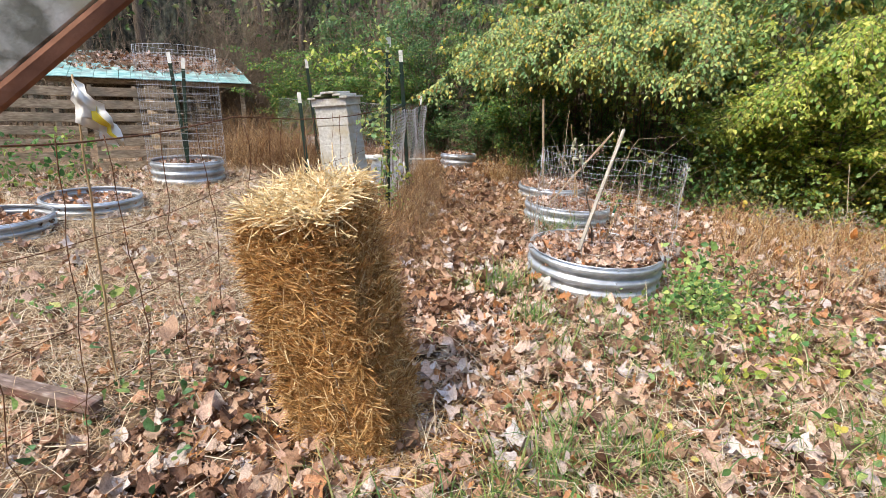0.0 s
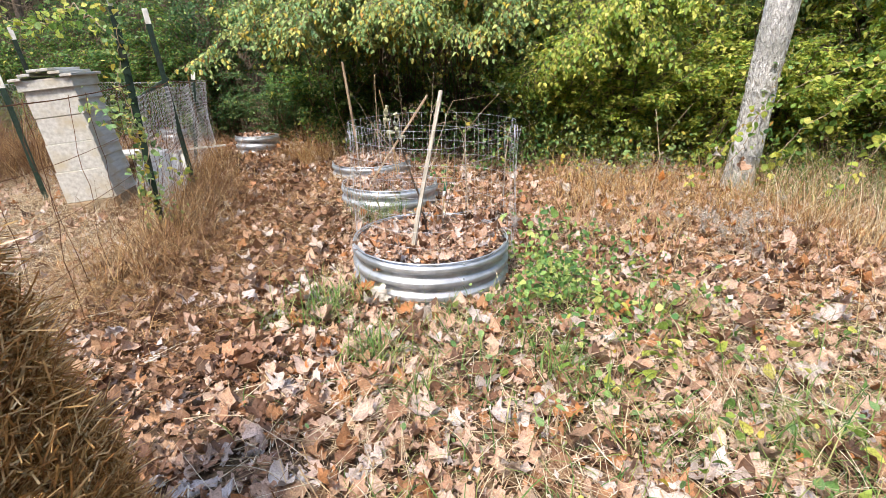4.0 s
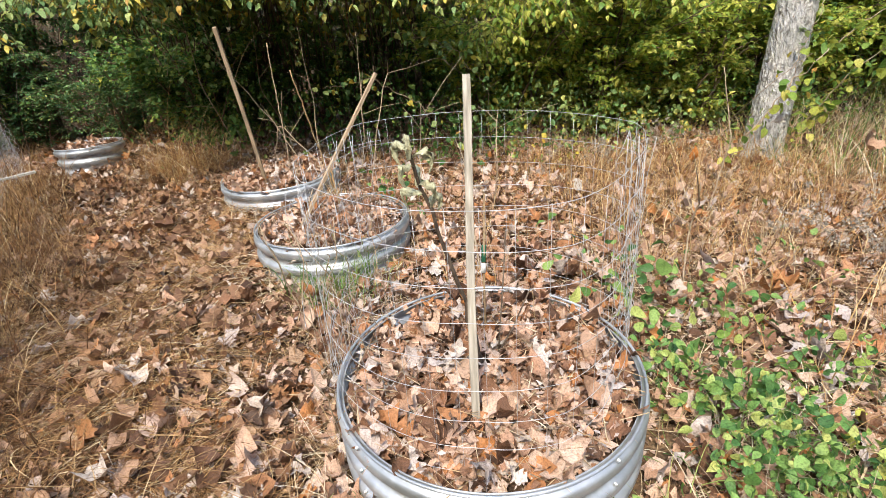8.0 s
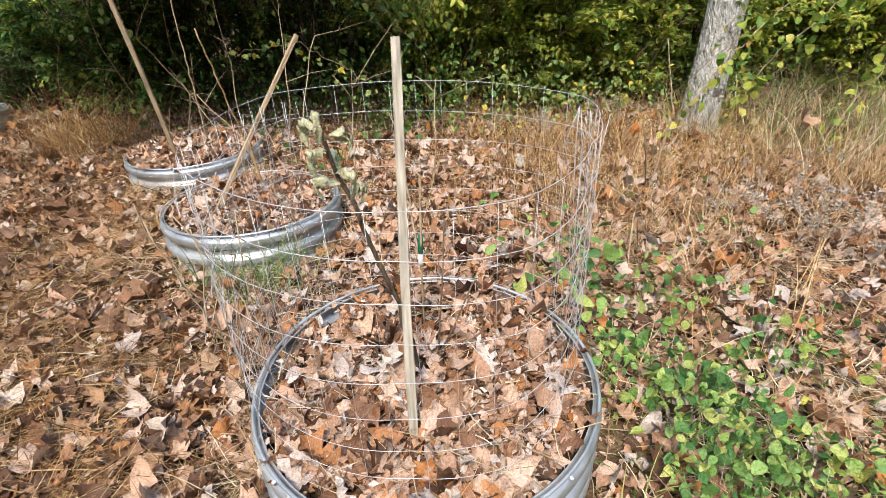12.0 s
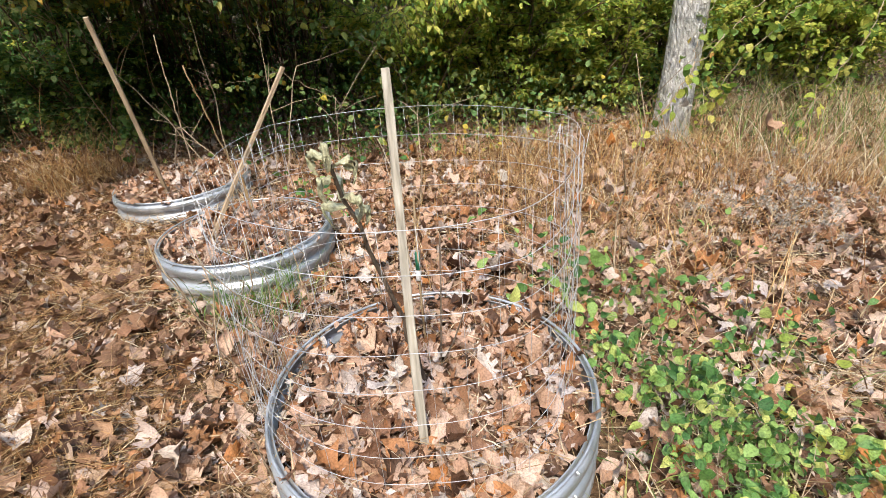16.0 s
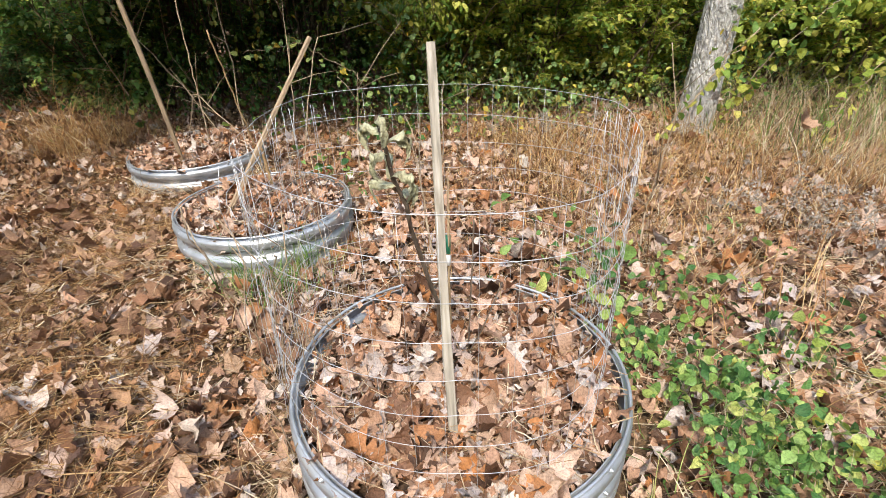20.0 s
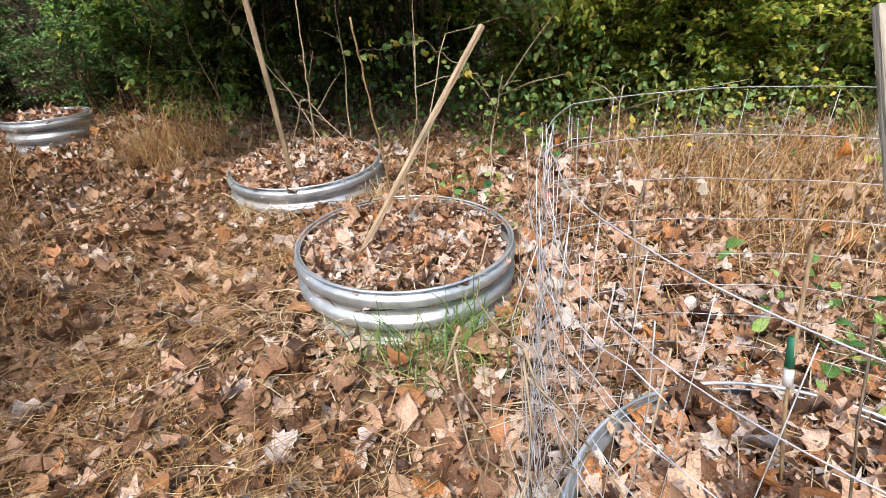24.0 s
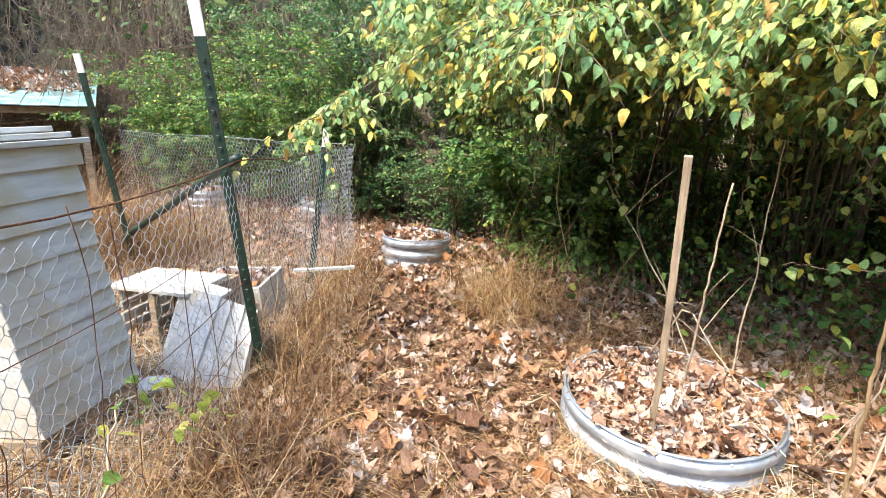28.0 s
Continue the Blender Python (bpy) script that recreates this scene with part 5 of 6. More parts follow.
def wire_run(pts, zs, sag, r, mat, parent, seed):
    g = np.random.default_rng(seed)
    pts = np.array(pts, float)
    d = np.r_[0, np.cumsum(np.linalg.norm(np.diff(pts, axis=0), axis=1))]
    t = np.linspace(0, d[-1], 120)
    x, y = np.interp(t, d, pts[:, 0]), np.interp(t, d, pts[:, 1])
    u = np.interp(t, d, np.arange(len(pts))) % 1.0
    z = zs - sag * np.sin(u * math.pi) + np.cumsum(g.normal(0, 0.003, 120)) * 0.3
    part("wire", tube(np.stack([x, y, z], -1), r, 5), mat, parent)


def chicken_wire(parent, run, height, seed, mat):
    """Hexagonal netting along a run of (x, y): strands that lean to and fro, one joined part."""
    g = np.random.default_rng(seed)
    pts = np.array(run, float)
    d = np.r_[0, np.cumsum(np.linalg.norm(np.diff(pts, axis=0), axis=1))]
    w, s, made = 0.026, 0.084, []
    k = np.arange(int(height / (s / 4)))
    sign = np.where(k % 4 < 2, 1.0, -1.0)
    sag = g.uniform(0, 6.28, 3)
    for i in range(int(d[-1] / w)):
        u = np.clip(i * w + sign * (1 if i % 2 else -1) * w * 0.47, 0, d[-1])
        z = 0.03 + k * s / 4 - 0.02 * np.sin(u * 3 + sag[0]) * k / len(k)
        off = 0.015 * np.sin(u * 5 + sag[1]) + 0.02 * np.sin(z * 6 + u * 2 + sag[2])
        made.append(tube(np.stack([np.interp(u, d, pts[:, 0]) - 0.02 + off * 0.8, np.interp(u, d, pts[:, 1]) + off * 0.5, z], -1), 0.0014, 3))
    net = part("chicken_wire", join_arrays(made), mat, parent, "fine hexagonal chicken wire")
    tagged(net, kind="stuff")


def wire_fence():
    f = thing("wire_fence", pose(0, 0, 0), "rusty woven wire fence hung with chicken wire", "wire fence")
    for k, z in enumerate((0.07, 0.33, 0.6, 0.88, 1.2)):
        wire_run(FENCE, z, 0.05, 0.0034 if k == 4 else 0.0017, M_RUST, f, k)
    g = np.random.default_rng(8)
    pts = np.array(FENCE)
    d = np.r_[0, np.cumsum(np.linalg.norm(np.diff(pts, axis=0), axis=1))]
    for t in np.arange(0.05, d[-1], 0.26):
        t += g.normal(0, 0.03)
        z = np.linspace(0.03, 1.17, 12)
        j = np.cumsum(g.normal(0, 0.011, (12, 2)), 0)
        x, y = np.interp(t, d, pts[:, 0]), np.interp(t, d, pts[:, 1])
        part("stay", tube(np.stack([x + j[:, 0], y + j[:, 1], z], -1), 0.0019, 4), M_RUST, f)
    chicken_wire(f, FENCE[2:], 1.12, 3, M_WIRE)
    back = thing("netting_fence", pose(0, 0, 0), "sagging chicken-wire fence across the weeds", "wire fence")
    chicken_wire(back, [(-3.75, 6.22), (-5.6, 6.3), (-7.6, 6.4)], 1.12, 4, M_WIRE)
    part("top_wire", tube(np.array([(-3.75, 6.22, 1.14), (-4.7, 6.27, 1.12), (-5.6, 6.3, 1.14), (-6.6, 6.35, 1.12), (-7.6, 6.4, 1.14)]), 0.0016, 4), M_WIRE, back)


wire_fence()

# ---- beehive ----
def beehive():
    h = thing("beehive", pose(-3.35, 3.2, 0.02, 1.0, -5.5, 16), "white-painted wooden beehive of stacked boxes with a slatted roof", "beehive")
    w, d = 0.2, 0.235
    z = 0.1
    part("base", box(-w - 0.02, -d - 0.03, 0.0, w + 0.02, d + 0.02, 0.1, 0.004), M_WOOD, h)
    for k, (hh, g) in enumerate(((0.30, 0.016), (0.26, 0.006), (0.24, 0.0), (0.24, 0.004))):
        b = part("hive_box", box(-w - g, -d - g, z + 0.003, w + g, d + g, z + hh, 0.004), M_PAINT, h)
        part("hand_hold", box(-w - g - 0.009, -0.11, z + hh * 0.55, -w - g + 0.005, 0.11, z + hh * 0.55 + 0.035, 0.003), M_PAINT, b)
        laps = 3 if hh > 0.25 else 2
        for q in range(laps):
            part("lap_board", box(-0.005, -d - g - 0.004, 0.0, 0.013, d + g + 0.006, hh / laps + 0.012, 0.002), M_PAINT, b, m=pose(w + g + 0.009, 0, z + 0.004 + q * hh / laps, 0.5 * (q - 1), -7, 0))
        z += hh
    part("roof_skirt", box(-w - 0.03, -d - 0.03, z, w + 0.03, d + 0.03, z + 0.09, 0.004), M_PAINT, h)
    z += 0.09
    for side in (1, -1):
        for k in range(3):
            x0 = side * (w + 0.06) * (1 - k / 3)
            x1 = x0 - side * ((w + 0.06) / 3 + (0.014 if k < 2 else -0.001))
            part("roof_slat", box(min(x0, x1), -d - 0.06, z + k * 0.03, max(x0, x1), d + 0.06, z + k * 0.03 + 0.024, 0.003), M_PAINT, h)
    return h


beehive()


# ---- heap of broken hive parts ----
def slab(a, b, c, d, thick):
    """A board between four corners, given its thickness along its normal."""
    p = [Vector(q) for q in (a, b, c, d)]
    n = (p[1] - p[0]).cross(p[3] - p[0]).normalized() * thick
    bm = bmesh.new()
    lo, hi = [bm.verts.new(q - n) for q in p], [bm.verts.new(q) for q in p]
    bm.faces.new(hi)
    bm.faces.new(lo[::-1])
    for i in range(4):
        bm.faces.new((lo[i], lo[(i + 1) % 4], hi[(i + 1) % 4], hi[i]))
    bmesh.ops.recalc_face_normals(bm, faces=bm.faces[:])
    return bm


def hive_parts():
    r = thing("hive_roof", pose(0, 0, 0), "white gabled hive roof lying on its side against a box", "hive roof")
    rb, rt = Vector((-3.11, 3.70, 0.02)), Vector((-3.15, 3.98, 0.41))
    lb, lt = Vector((-3.43, 3.76, 0.02)), Vector((-3.44, 3.96, 0.43))
    qb, qt = Vector((-2.83, 3.79, 0.02)), Vector((-2.86, 3.98, 0.385))
    part("plain_slope", slab(lb, rb, rt, lt, 0.018), M_PAINT, r)
    part("ribbed_slope", slab(rb, qb, qt, rt, 0.018), M_PAINT, r)
    for u in (0.0, 0.3, 0.62, 0.93):
        a0, a1 = rb.lerp(qb, u), rt.lerp(qt, u)
        b0, b1 = rb.lerp(qb, u + 0.06), rt.lerp(qt, u + 0.06)
        n = Vector((0.1, -0.022, 0.012)) * 0.9
        o = (qb - rb).cross(rt - rb).normalized() * 0.022
        part("rib", slab(a0 + o, b0 + o, b1 + o, a1 + o, 0.0215), M_PAINT, r)
    part("top_rail", slab(lt + Vector((0, 0, 0.004)), rt + Vector((0, 0, 0.004)), rt + Vector((0.02, 0.07, 0.03)), lt + Vector((0, 0.07, 0.03)), 0.02), M_PAINT, r)
    h = thing("broken_hive_box", pose(-3.66, 4.12, 0.0, 0, 0, 12), "broken white hive box with loose frames, open at the front", "hive box")
    for k, z in enumerate((0.02, 0.09, 0.16, 0.23, 0.30)):
        part("slat", box(-0.27, -0.2, z, -0.25, 0.2, z + 0.055, 0.003), M_PAINT, h, m=pose(0, 0, 0, 0, k - 2, 0.7 * k))
    part("corner_post", box(-0.02, -0.24, 0.0, 0.025, -0.2, 0.38, 0.003), M_WOOD, h, "bare wooden corner post")
    part("back_board", box(-0.25, 0.2, 0.0, 0.27, 0.22, 0.38, 0.003), M_WOOD, h)
    part("side_board", box(0.25, -0.2, 0.0, 0.27, 0.2, 0.38, 0.003), M_WOOD, h)
    part("lid", box(-0.29, -0.25, 0.385, 0.26, 0.12, 0.41, 0.004), M_PAINT, h, "white painted lid")
    c = thing("hive_box", pose(-3.62, 4.58, 0.0, 4, -3, 20), "white hive box heaped with dead leaves", "hive box")
    for a in range(4):
        part("board", box(-0.24, -0.2, 0.0, 0.24, -0.178, 0.29, 0.003) if a % 2 == 0 else box(-0.178, -0.24, 0.0, 0.178, -0.218, 0.29, 0.003), M_PAINT, c, m=pose(0, 0, 0, 0, 0, a * 90))
    g = np.random.default_rng(9)
    p = np.stack([g.uniform(-0.17, 0.17, 60), g.uniform(-0.17, 0.17, 60), g.uniform(0.2, 0.31, 60)], -1)
    part("leaf_fill", leaves(LITTER, p, 0.6, g.uniform(0.06, 0.11, 60), g), M_LEAF, c, "dead leaves filling the box")["kind"] = "stuff"
    lath("loose_batten", (-3.3, 4.75, 0.33), (-2.95, 5.0, 0.34), 0.035, 0.02, M_PAINT, "white batten lying on the heap", "batten", "")
    b = thing("fallen_board", pose(-3.3, 3.5, 0.05, 6, -4, 30), "short white board on the ground by the beehive", "board")
    part("plank", box(-0.2, -0.06, 0.0, 0.2, 0.06, 0.025, 0.003), M_PAINT, b)


hive_parts()


# ---- shed, pallets and clutter beyond the fence ----
def shed():
    s = thing("shed", pose(-10.3, 5.42, -0.12, 0, 0, 56.5), "low open shed with a rusting teal metal roof covered in leaves", "shed")
    slope = radians(12)
    for x in (-1.9, 0, 1.85):
        for y in (0.12, 2.8):
            part("post", box(x - 0.05, y - 0.05, -0.2, x + 0.05, y + 0.05, 1.5 + y * 0.19, 0.006), M_WOOD, s)
    part("eave_beam", box(-2.0, 0.06, 1.42, 1.95, 0.11, 1.52, 0.005), M_WOOD, s)
    for k in range(18):
        x = -2.05 + k * 0.228
        bm = box(x, -0.1, 0, x + 0.222, 3.1, 0.018, 0.003)
        bmesh.ops.rotate(bm, verts=bm.verts[:], cent=(0, 0, 0), matrix=Matrix.Rotation(slope, 3, "X"))
        bmesh.ops.translate(bm, verts=bm.verts[:], vec=(0, 0, 1.55 + 0.006 * (k % 2)))
        part("roof_sheet", bm, M_ROOF, s)
    for z in (0.1, 0.4, 0.7, 1.0, 1.3):
        part("wall_board", box(-1.9, 2.86, z, 1.9, 2.88, z + 0.27, 0.003), M_WOOD, s)
    g = np.random.default_rng(2)
    n = 1900
    p = np.stack([np.clip(g.normal(0.2, 1.0, n), -1.9, 1.9), 0.55 + 2.3 * g.beta(2, 1.5, n), np.zeros(n)], -1)
    p[:, 2] = 1.585 + p[:, 1] * math.tan(slope)
    part("roof_leaves", leaves(LITTER, p, 0.3, g.uniform(0.09, 0.17, n), g), M_LEAF, s, "dead leaves lying on the roof")["kind"] = "stuff"
    return s


shed()


def pallet(m, label):
    p = thing("pallet", m, label, "pallet", "wooden pallets")
    for k in range(7):
        part("board", box(-0.6, -0.07, 0.02 + k * 0.185, 0.6, -0.05, 0.145 + k * 0.185, 0.003), M_WOOD, p)
        if k % 3 == 0:
            part("board", box(-0.6, 0.05, 0.02 + k * 0.185, 0.6, 0.07, 0.145 + k * 0.185, 0.003), M_WOOD, p)
    for x in (-0.57, 0, 0.57):
        part("bearer", box(x - 0.025, -0.05, 0.0, x + 0.025, 0.05, 1.29, 0.003), M_WOOD, p)
    return p


p0 = pallet(pose(-7.1, 2.85, 0, -3, 0, 61), "grey wooden pallet standing on edge as a compost wall")
copy_thing(p0, pose(-7.72, 1.72, 0, -4, 1, 62))
copy_thing(p0, pose(-8.4, 0.6, 0, -5, -2, 58))
copy_thing(p0, pose(-7.7, 3.6, 0, 2, 0, -28))

timber = thing("timber_beam", pose(-1.6, -1.35, 0.1, 0, 3, 14), "weathered timber beam lying in the leaves", "timber")
part("beam", box(-0.55, -0.035, -0.02, 0.36, 0.035, 0.03, 0.006), M_OLDWOOD, timber)


def old_panel():
    o = thing("old_panel", look((-0.155, -1.73, 1.37), (0.721, -2.194, 1.339)) @ pose(0, 0, 0, 0, 0, -42.5), "lichen-grey panel with a rusty steel edge, leaning", "panel")
    part("sheet", box(-0.5, 0.028, -0.02, 2.1, 0.7, 0.0, 0.004), M_PLATE, o)
    part("edge", box(-0.5, 0.0, -0.035, 2.1, 0.027, 0.008, 0.006), M_RUSTPLATE, o, "rusty angle-iron edge")
    return o


old_panel()


# ---- dead plant and pipe in the caged bed ----
def dead_plant():
    d = thing("dead_plant", pose(0, 0, 0), "dead stem with drooping wilted leaves in the caged bed", "plant")
    g = np.random.default_rng(12)
    t = np.linspace(0, 1, 14)
    stem = np.stack([0.19 - 0.15 * t - 0.06 * t ** 2, 1.642 - 0.17 * t + 0.02 * np.sin(4 * t), 0.17 + 0.91 * t], -1) + g.normal(0, 0.004, (14, 3))
    part("stem", mesh_from("stem", *tube(stem, 0.0075 - 0.0035 * t, 6), M_DARKBARK, True), M_DARKBARK, d, "dark dead stem")
    for k in range(8):
        u = 0.8 + 0.027 * k
        at = np.array([np.interp(u, t, stem[:, j]) for j in range(3)])
        a, ln, nn, nw = k * 2.4 + 0.5, g.uniform(0.05, 0.075), 12, 7
        w, x = np.meshgrid(np.linspace(0, 1, nn), np.linspace(-1, 1, nw), indexing="ij")
        wide = (0.017 * np.sin(np.pi * (0.06 + 0.9 * w)) + 0.0015) * x * (1 + 0.2 * np.sin(w * 19 + k))
        roll = 1.5 * x * np.sin(np.pi * w)
        over, along = np.cos(roll) * wide, ln * (0.75 * np.sin(w * 2.3))
        drop = ln * (0.5 * np.sin(w * 2.2) - 1.05 * w ** 2) - np.abs(np.sin(roll) * wide) * 1.1
        crumple = np.array([noise.noise((p * 5 + k, q * 2.2, k * 1.3)) for p, q in zip(w.ravel(), x.ravel())]).reshape(w.shape) * 0.012
        vv = at + np.stack([np.cos(a) * (along + crumple) - np.sin(a) * over, np.sin(a) * (along + crumple) + np.cos(a) * over, drop + crumple], -1).reshape(-1, 3)
        i = np.arange(nn * nw).reshape(nn, nw)
        ff = np.stack([i[:-1, :-1], i[:-1, 1:], i[1:, 1:], i[1:, :-1]], -1).reshape(-1, 4)
        part("wilted_leaf", mesh_from("wilted_leaf", vv, ff, M_WILT, True), M_WILT, d)
    for q in ([(0.2, 1.66, 0.2), (0.3, 1.7, 0.32), (0.38, 1.74, 0.45)], [(0.24, 1.68, 0.2), (0.3, 1.8, 0.45), (0.33, 1.86, 0.62)]):
        part("side_shoot", tube(np.array(q), 0.0028, 5), M_DARKBARK, d)
    return d


dead_plant()
graft = thing("taped_whip", pose(0, 0, 0), "thin planted whip bound with green and white tape", "sapling")
part("whip", tube(np.array([(0.229, 1.8, 0.15), (0.255, 1.9, 0.4), (0.29, 1.99, 0.72)]), 0.004, 6), M_CANE, graft)
part("green_tape", tube(np.array([(0.262, 1.925, 0.475), (0.27, 1.945, 0.535)]), 0.009, 8), M_TAPE, graft, "green tape")
part("white_tape", tube(np.array([(0.256, 1.91, 0.44), (0.2615, 1.923, 0.472)]), 0.0095, 8), M_WHITE, graft, "white tape")


# ---- plastic bag on the fence ----
def bag():
    b = thing("plastic_bag", pose(-1.33, -1.04, 1.22, 8, -22, 58), "torn white and yellow plastic sack caught on the wire", "plastic bag")
    g = np.linspace(0, 1, 12)
    U, V = np.meshgrid(g, g)
    wide = np.interp(V, [0, 0.35, 0.6, 1], [0.02, 0.17, 0.14, 0.05])
    wide = wide * 0.85 + 0.02 * np.sin(V * 17)
    X = (U - 0.5) * wide + 0.03 * V + 0.008 * np.sin(V * 23)
    Z = 0.12 - V * 0.25 + 0.012 * np.sin(U * 9) + 0.03 * (U - 0.5) + 0.012 * np.sin(U * 21 + V * 6)
    Y = -0.035 * np.sin(U * 3.14) * np.sin(V * 3.14) + 0.016 * np.sin(U * 11 + V * 7) + 0.01 * np.sin(U * 5 - V * 19)
    i = np.arange(144).reshape(12, 12)
    F = np.stack([i[:-1, :-1], i[:-1, 1:], i[1:, 1:], i[1:, :-1]], -1)
    V3 = np.stack([X, Y, Z], -1).reshape(-1, 3)
    part("white_film", mesh_from("white_film", V3, F[:, :8].reshape(-1, 4), M_WHITE, True), M_WHITE, b)
    part("yellow_film", mesh_from("yellow_film", V3 + (0, -0.009, 0), F[4:10, 4:6].reshape(-1, 4), M_BAGYELLOW, True), M_BAGYELLOW, b, "yellow printed corner")
    return b


bag()
stick("bag_cane", [(-1.4, -1.1, 0), (-1.37, -1.07, 1.36)], 0.006, 0.004, M_CANE, "dry reed holding up a plastic sack")


# ---- vines, brush and bare stems ----
def vine(path, n, size, label, seed, mat):
    g = np.random.default_rng(seed)
    pts = np.array(path, float)
    t, u = np.linspace(0, 1, 40), np.linspace(0, 1, len(pts))
    c = np.stack([np.interp(t, u, pts[:, k]) for k in range(3)], -1) + g.normal(0, 0.012, (40, 3))
    v = thing("vine", pose(0, 0, 0), label, "vine")
    part("runner", tube(c, np.linspace(0.005, 0.002, 40), 5), M_TWIG, v)
    p = c[g.integers(0, 40, n)] + g.normal(0, 0.05, (n, 3))
    part("foliage", leaves(ROUND, p, 0.6, g.uniform(0.6, 1.2, n) * size, g, pitch0=-0.6), mat, v)
    return v


vine([(-2.13, 2.2, 0.0), (-2.08, 2.25, 0.7), (-2.15, 2.2, 1.2), (-2.08, 2.27, 1.7), (-2.18, 2.2, 1.95)], 260, 0.046, "green vine climbing a steel fence post", 1, M_BUSH_MIX)
vine([(-2.08, 2.2, 1.5), (-2.5, 2.4, 1.75), (-2.9, 2.5, 1.62), (-3.25, 2.4, 1.72)], 120, 0.055, "yellow-green vine spray reaching over the beehive", 2, M_BUSH_YELLOW)
vine([(-2.3, 2.7, 0.1), (-2.5, 3.0, 0.5), (-2.45, 3.2, 0.35), (-2.6, 3.5, 0.2)], 26, 0.06, "a few yellow leaves on a vine in the fence", 3, M_BUSH_YELLOW)
vine([(-2.0, 2.3, 0.1), (-2.05, 2.1, 0.5), (-1.95, 2.0, 0.9), (-2.1, 1.8, 1.1)], 170, 0.045, "vine tangled in chicken wire", 4, M_BUSH_MIX)
vine([(2.5, 3.6, 0.1), (2.9, 3.5, 0.7), (3.3, 3.4, 1.1), (3.9, 3.2, 1.3)], 70, 0.075, "yellow-leaved bramble in front of the tree", 5, M_BUSH_YELLOW)
vine([(3.3, 3.9, 0.1), (3.5, 3.7, 0.6), (3.9, 3.6, 1.0), (4.4, 3.5, 1.15)], 150, 0.075, "yellow-green bramble leaves round the tree's foot", 7, M_BUSH_YELLOW)
vine([(2.9, 3.95, 0.1), (3.1, 3.8, 0.5), (3.2, 3.8, 0.9), (3.35, 3.8, 1.4)], 34, 0.055, "green leaves climbing the pale trunk", 8, M_BUSH_MIX)
vine([(3.6, 3.2, 0.1), (4.0, 3.1, 0.8), (4.4, 3.3, 1.2), (4.9, 3.0, 1.0)], 90, 0.075, "yellowing bramble in dead grass", 6, M_BUSH_YELLOW)


def bare_stem(pts, r0, seed, twigs=3, label="bare dead stem standing in the grass"):
    g = np.random.default_rng(seed)
    pts = np.array(pts, float)
    t, u = np.linspace(0, 1, 18), np.linspace(0, 1, len(pts))
    c = np.stack([np.interp(t, u, pts[:, k]) for k in range(3)], -1)
    c[1:] += np.cumsum(g.normal(0, 0.004, (17, 3)), 0)
    s = thing("bare_stem", pose(0, 0, 0), label, "dead stem", "bare dead stems")
    part("stalk", tube(c, np.linspace(r0, r0 * 0.4, 18), 5), M_TWIG, s)
    for k in range(twigs):
        at = c[g.integers(6, 16)]
        d = g.normal(0, 1, 3) * (1, 1, 0.4) + (0, 0, 0.7)
        ln = g.uniform(0.1, 0.35)
        part("twig", tube(np.array([at, at + d * ln * 0.5, at + d * ln * 0.95 - (0, 0, 0.03)]), np.array([r0 * 0.5, r0 * 0.35, r0 * 0.2]), 4), M_TWIG, s)
    return s


STEMS = [((-0.55, 4.75, 0), (-0.5, 4.8, 0.7), (-0.52, 4.7, 1.35)), ((-0.6, 4.7, 0), (-0.9, 4.9, 0.6), (-1.25, 5.0, 1.1)), ((-0.2, 4.4, 0), (-0.1, 4.3, 0.5), (-0.05, 4.5, 1.2)),
         ((-0.15, 4.2, 0), (0.1, 4.6, 0.9), (0.6, 4.9, 0.95), (0.95, 5.0, 0.7)), ((-1.0, 4.8, 0), (-0.8, 4.6, 0.6), (-0.35, 4.3, 0.1)), ((0.25, 4.0, 0), (0.3, 4.1, 0.4), (0.35, 4.0, 0.75)),
         ((0.7, 3.5, 0), (0.72, 3.4, 0.4), (0.76, 3.5, 0.7)), ((0.4, 2.6, 0), (0.38, 2.7, 0.5), (0.4, 2.6, 0.8)), ((1.3, 2.2, 0), (1.36, 2.3, 0.3), (1.33, 2.25, 0.55)), ((1.9, 2.9, 0), (2.0, 2.9, 0.5), (1.95, 3.0, 0.9)),
         ((-1.6, 6.4, 0), (-1.75, 6.2, 0.8), (-1.7, 6.0, 1.6)), ((-0.9, 6.3, 0), (-1.1, 5.9, 0.7), (-1.0, 5.7, 1.5)), ((0.9, 5.6, 0), (1.2, 5.4, 0.6), (2.0, 5.2, 1.0))]
for k, q in enumerate(STEMS):
    bare_stem(q, 0.006 if k != 3 else 0.005, k, 4)


def thicket(m, h, w, n, seed):
    """A tangle of bare branches."""
    g = np.random.default_rng(seed)
    s = np.linspace(0, 1, 7)
    made = []
    for _ in range(n):
        a, b = np.array([g.uniform(-w, w), g.uniform(-0.5, 0.5), 0]), np.array([g.normal(0, 0.9), g.normal(0, 0.5), g.uniform(0.4, 1) * h])
        c = a + b * s[:, None] + np.cumsum(g.normal(0, 0.2, (7, 3)), 0) * s[:, None]
        made.append(tube(c, 0.01 * (1 - 0.8 * s) * g.uniform(0.5, 1.5), 4))
        for _ in range(8):
            at = c[g.integers(1, 6)]
            d = g.normal(0, 0.5, 3)
            q = at + d * np.array([0, 0.5, 1])[:, None] + g.normal(0, 0.05, (3, 3))
            made.append(tube(q, np.array([0.006, 0.004, 0.002]), 3))
    return solid("thicket", mesh_from("thicket", *join_arrays(made), M_BRUSH), "tangle of bare grey-brown branches", "brush", "brush beyond the shed", kind="stuff", m=m)


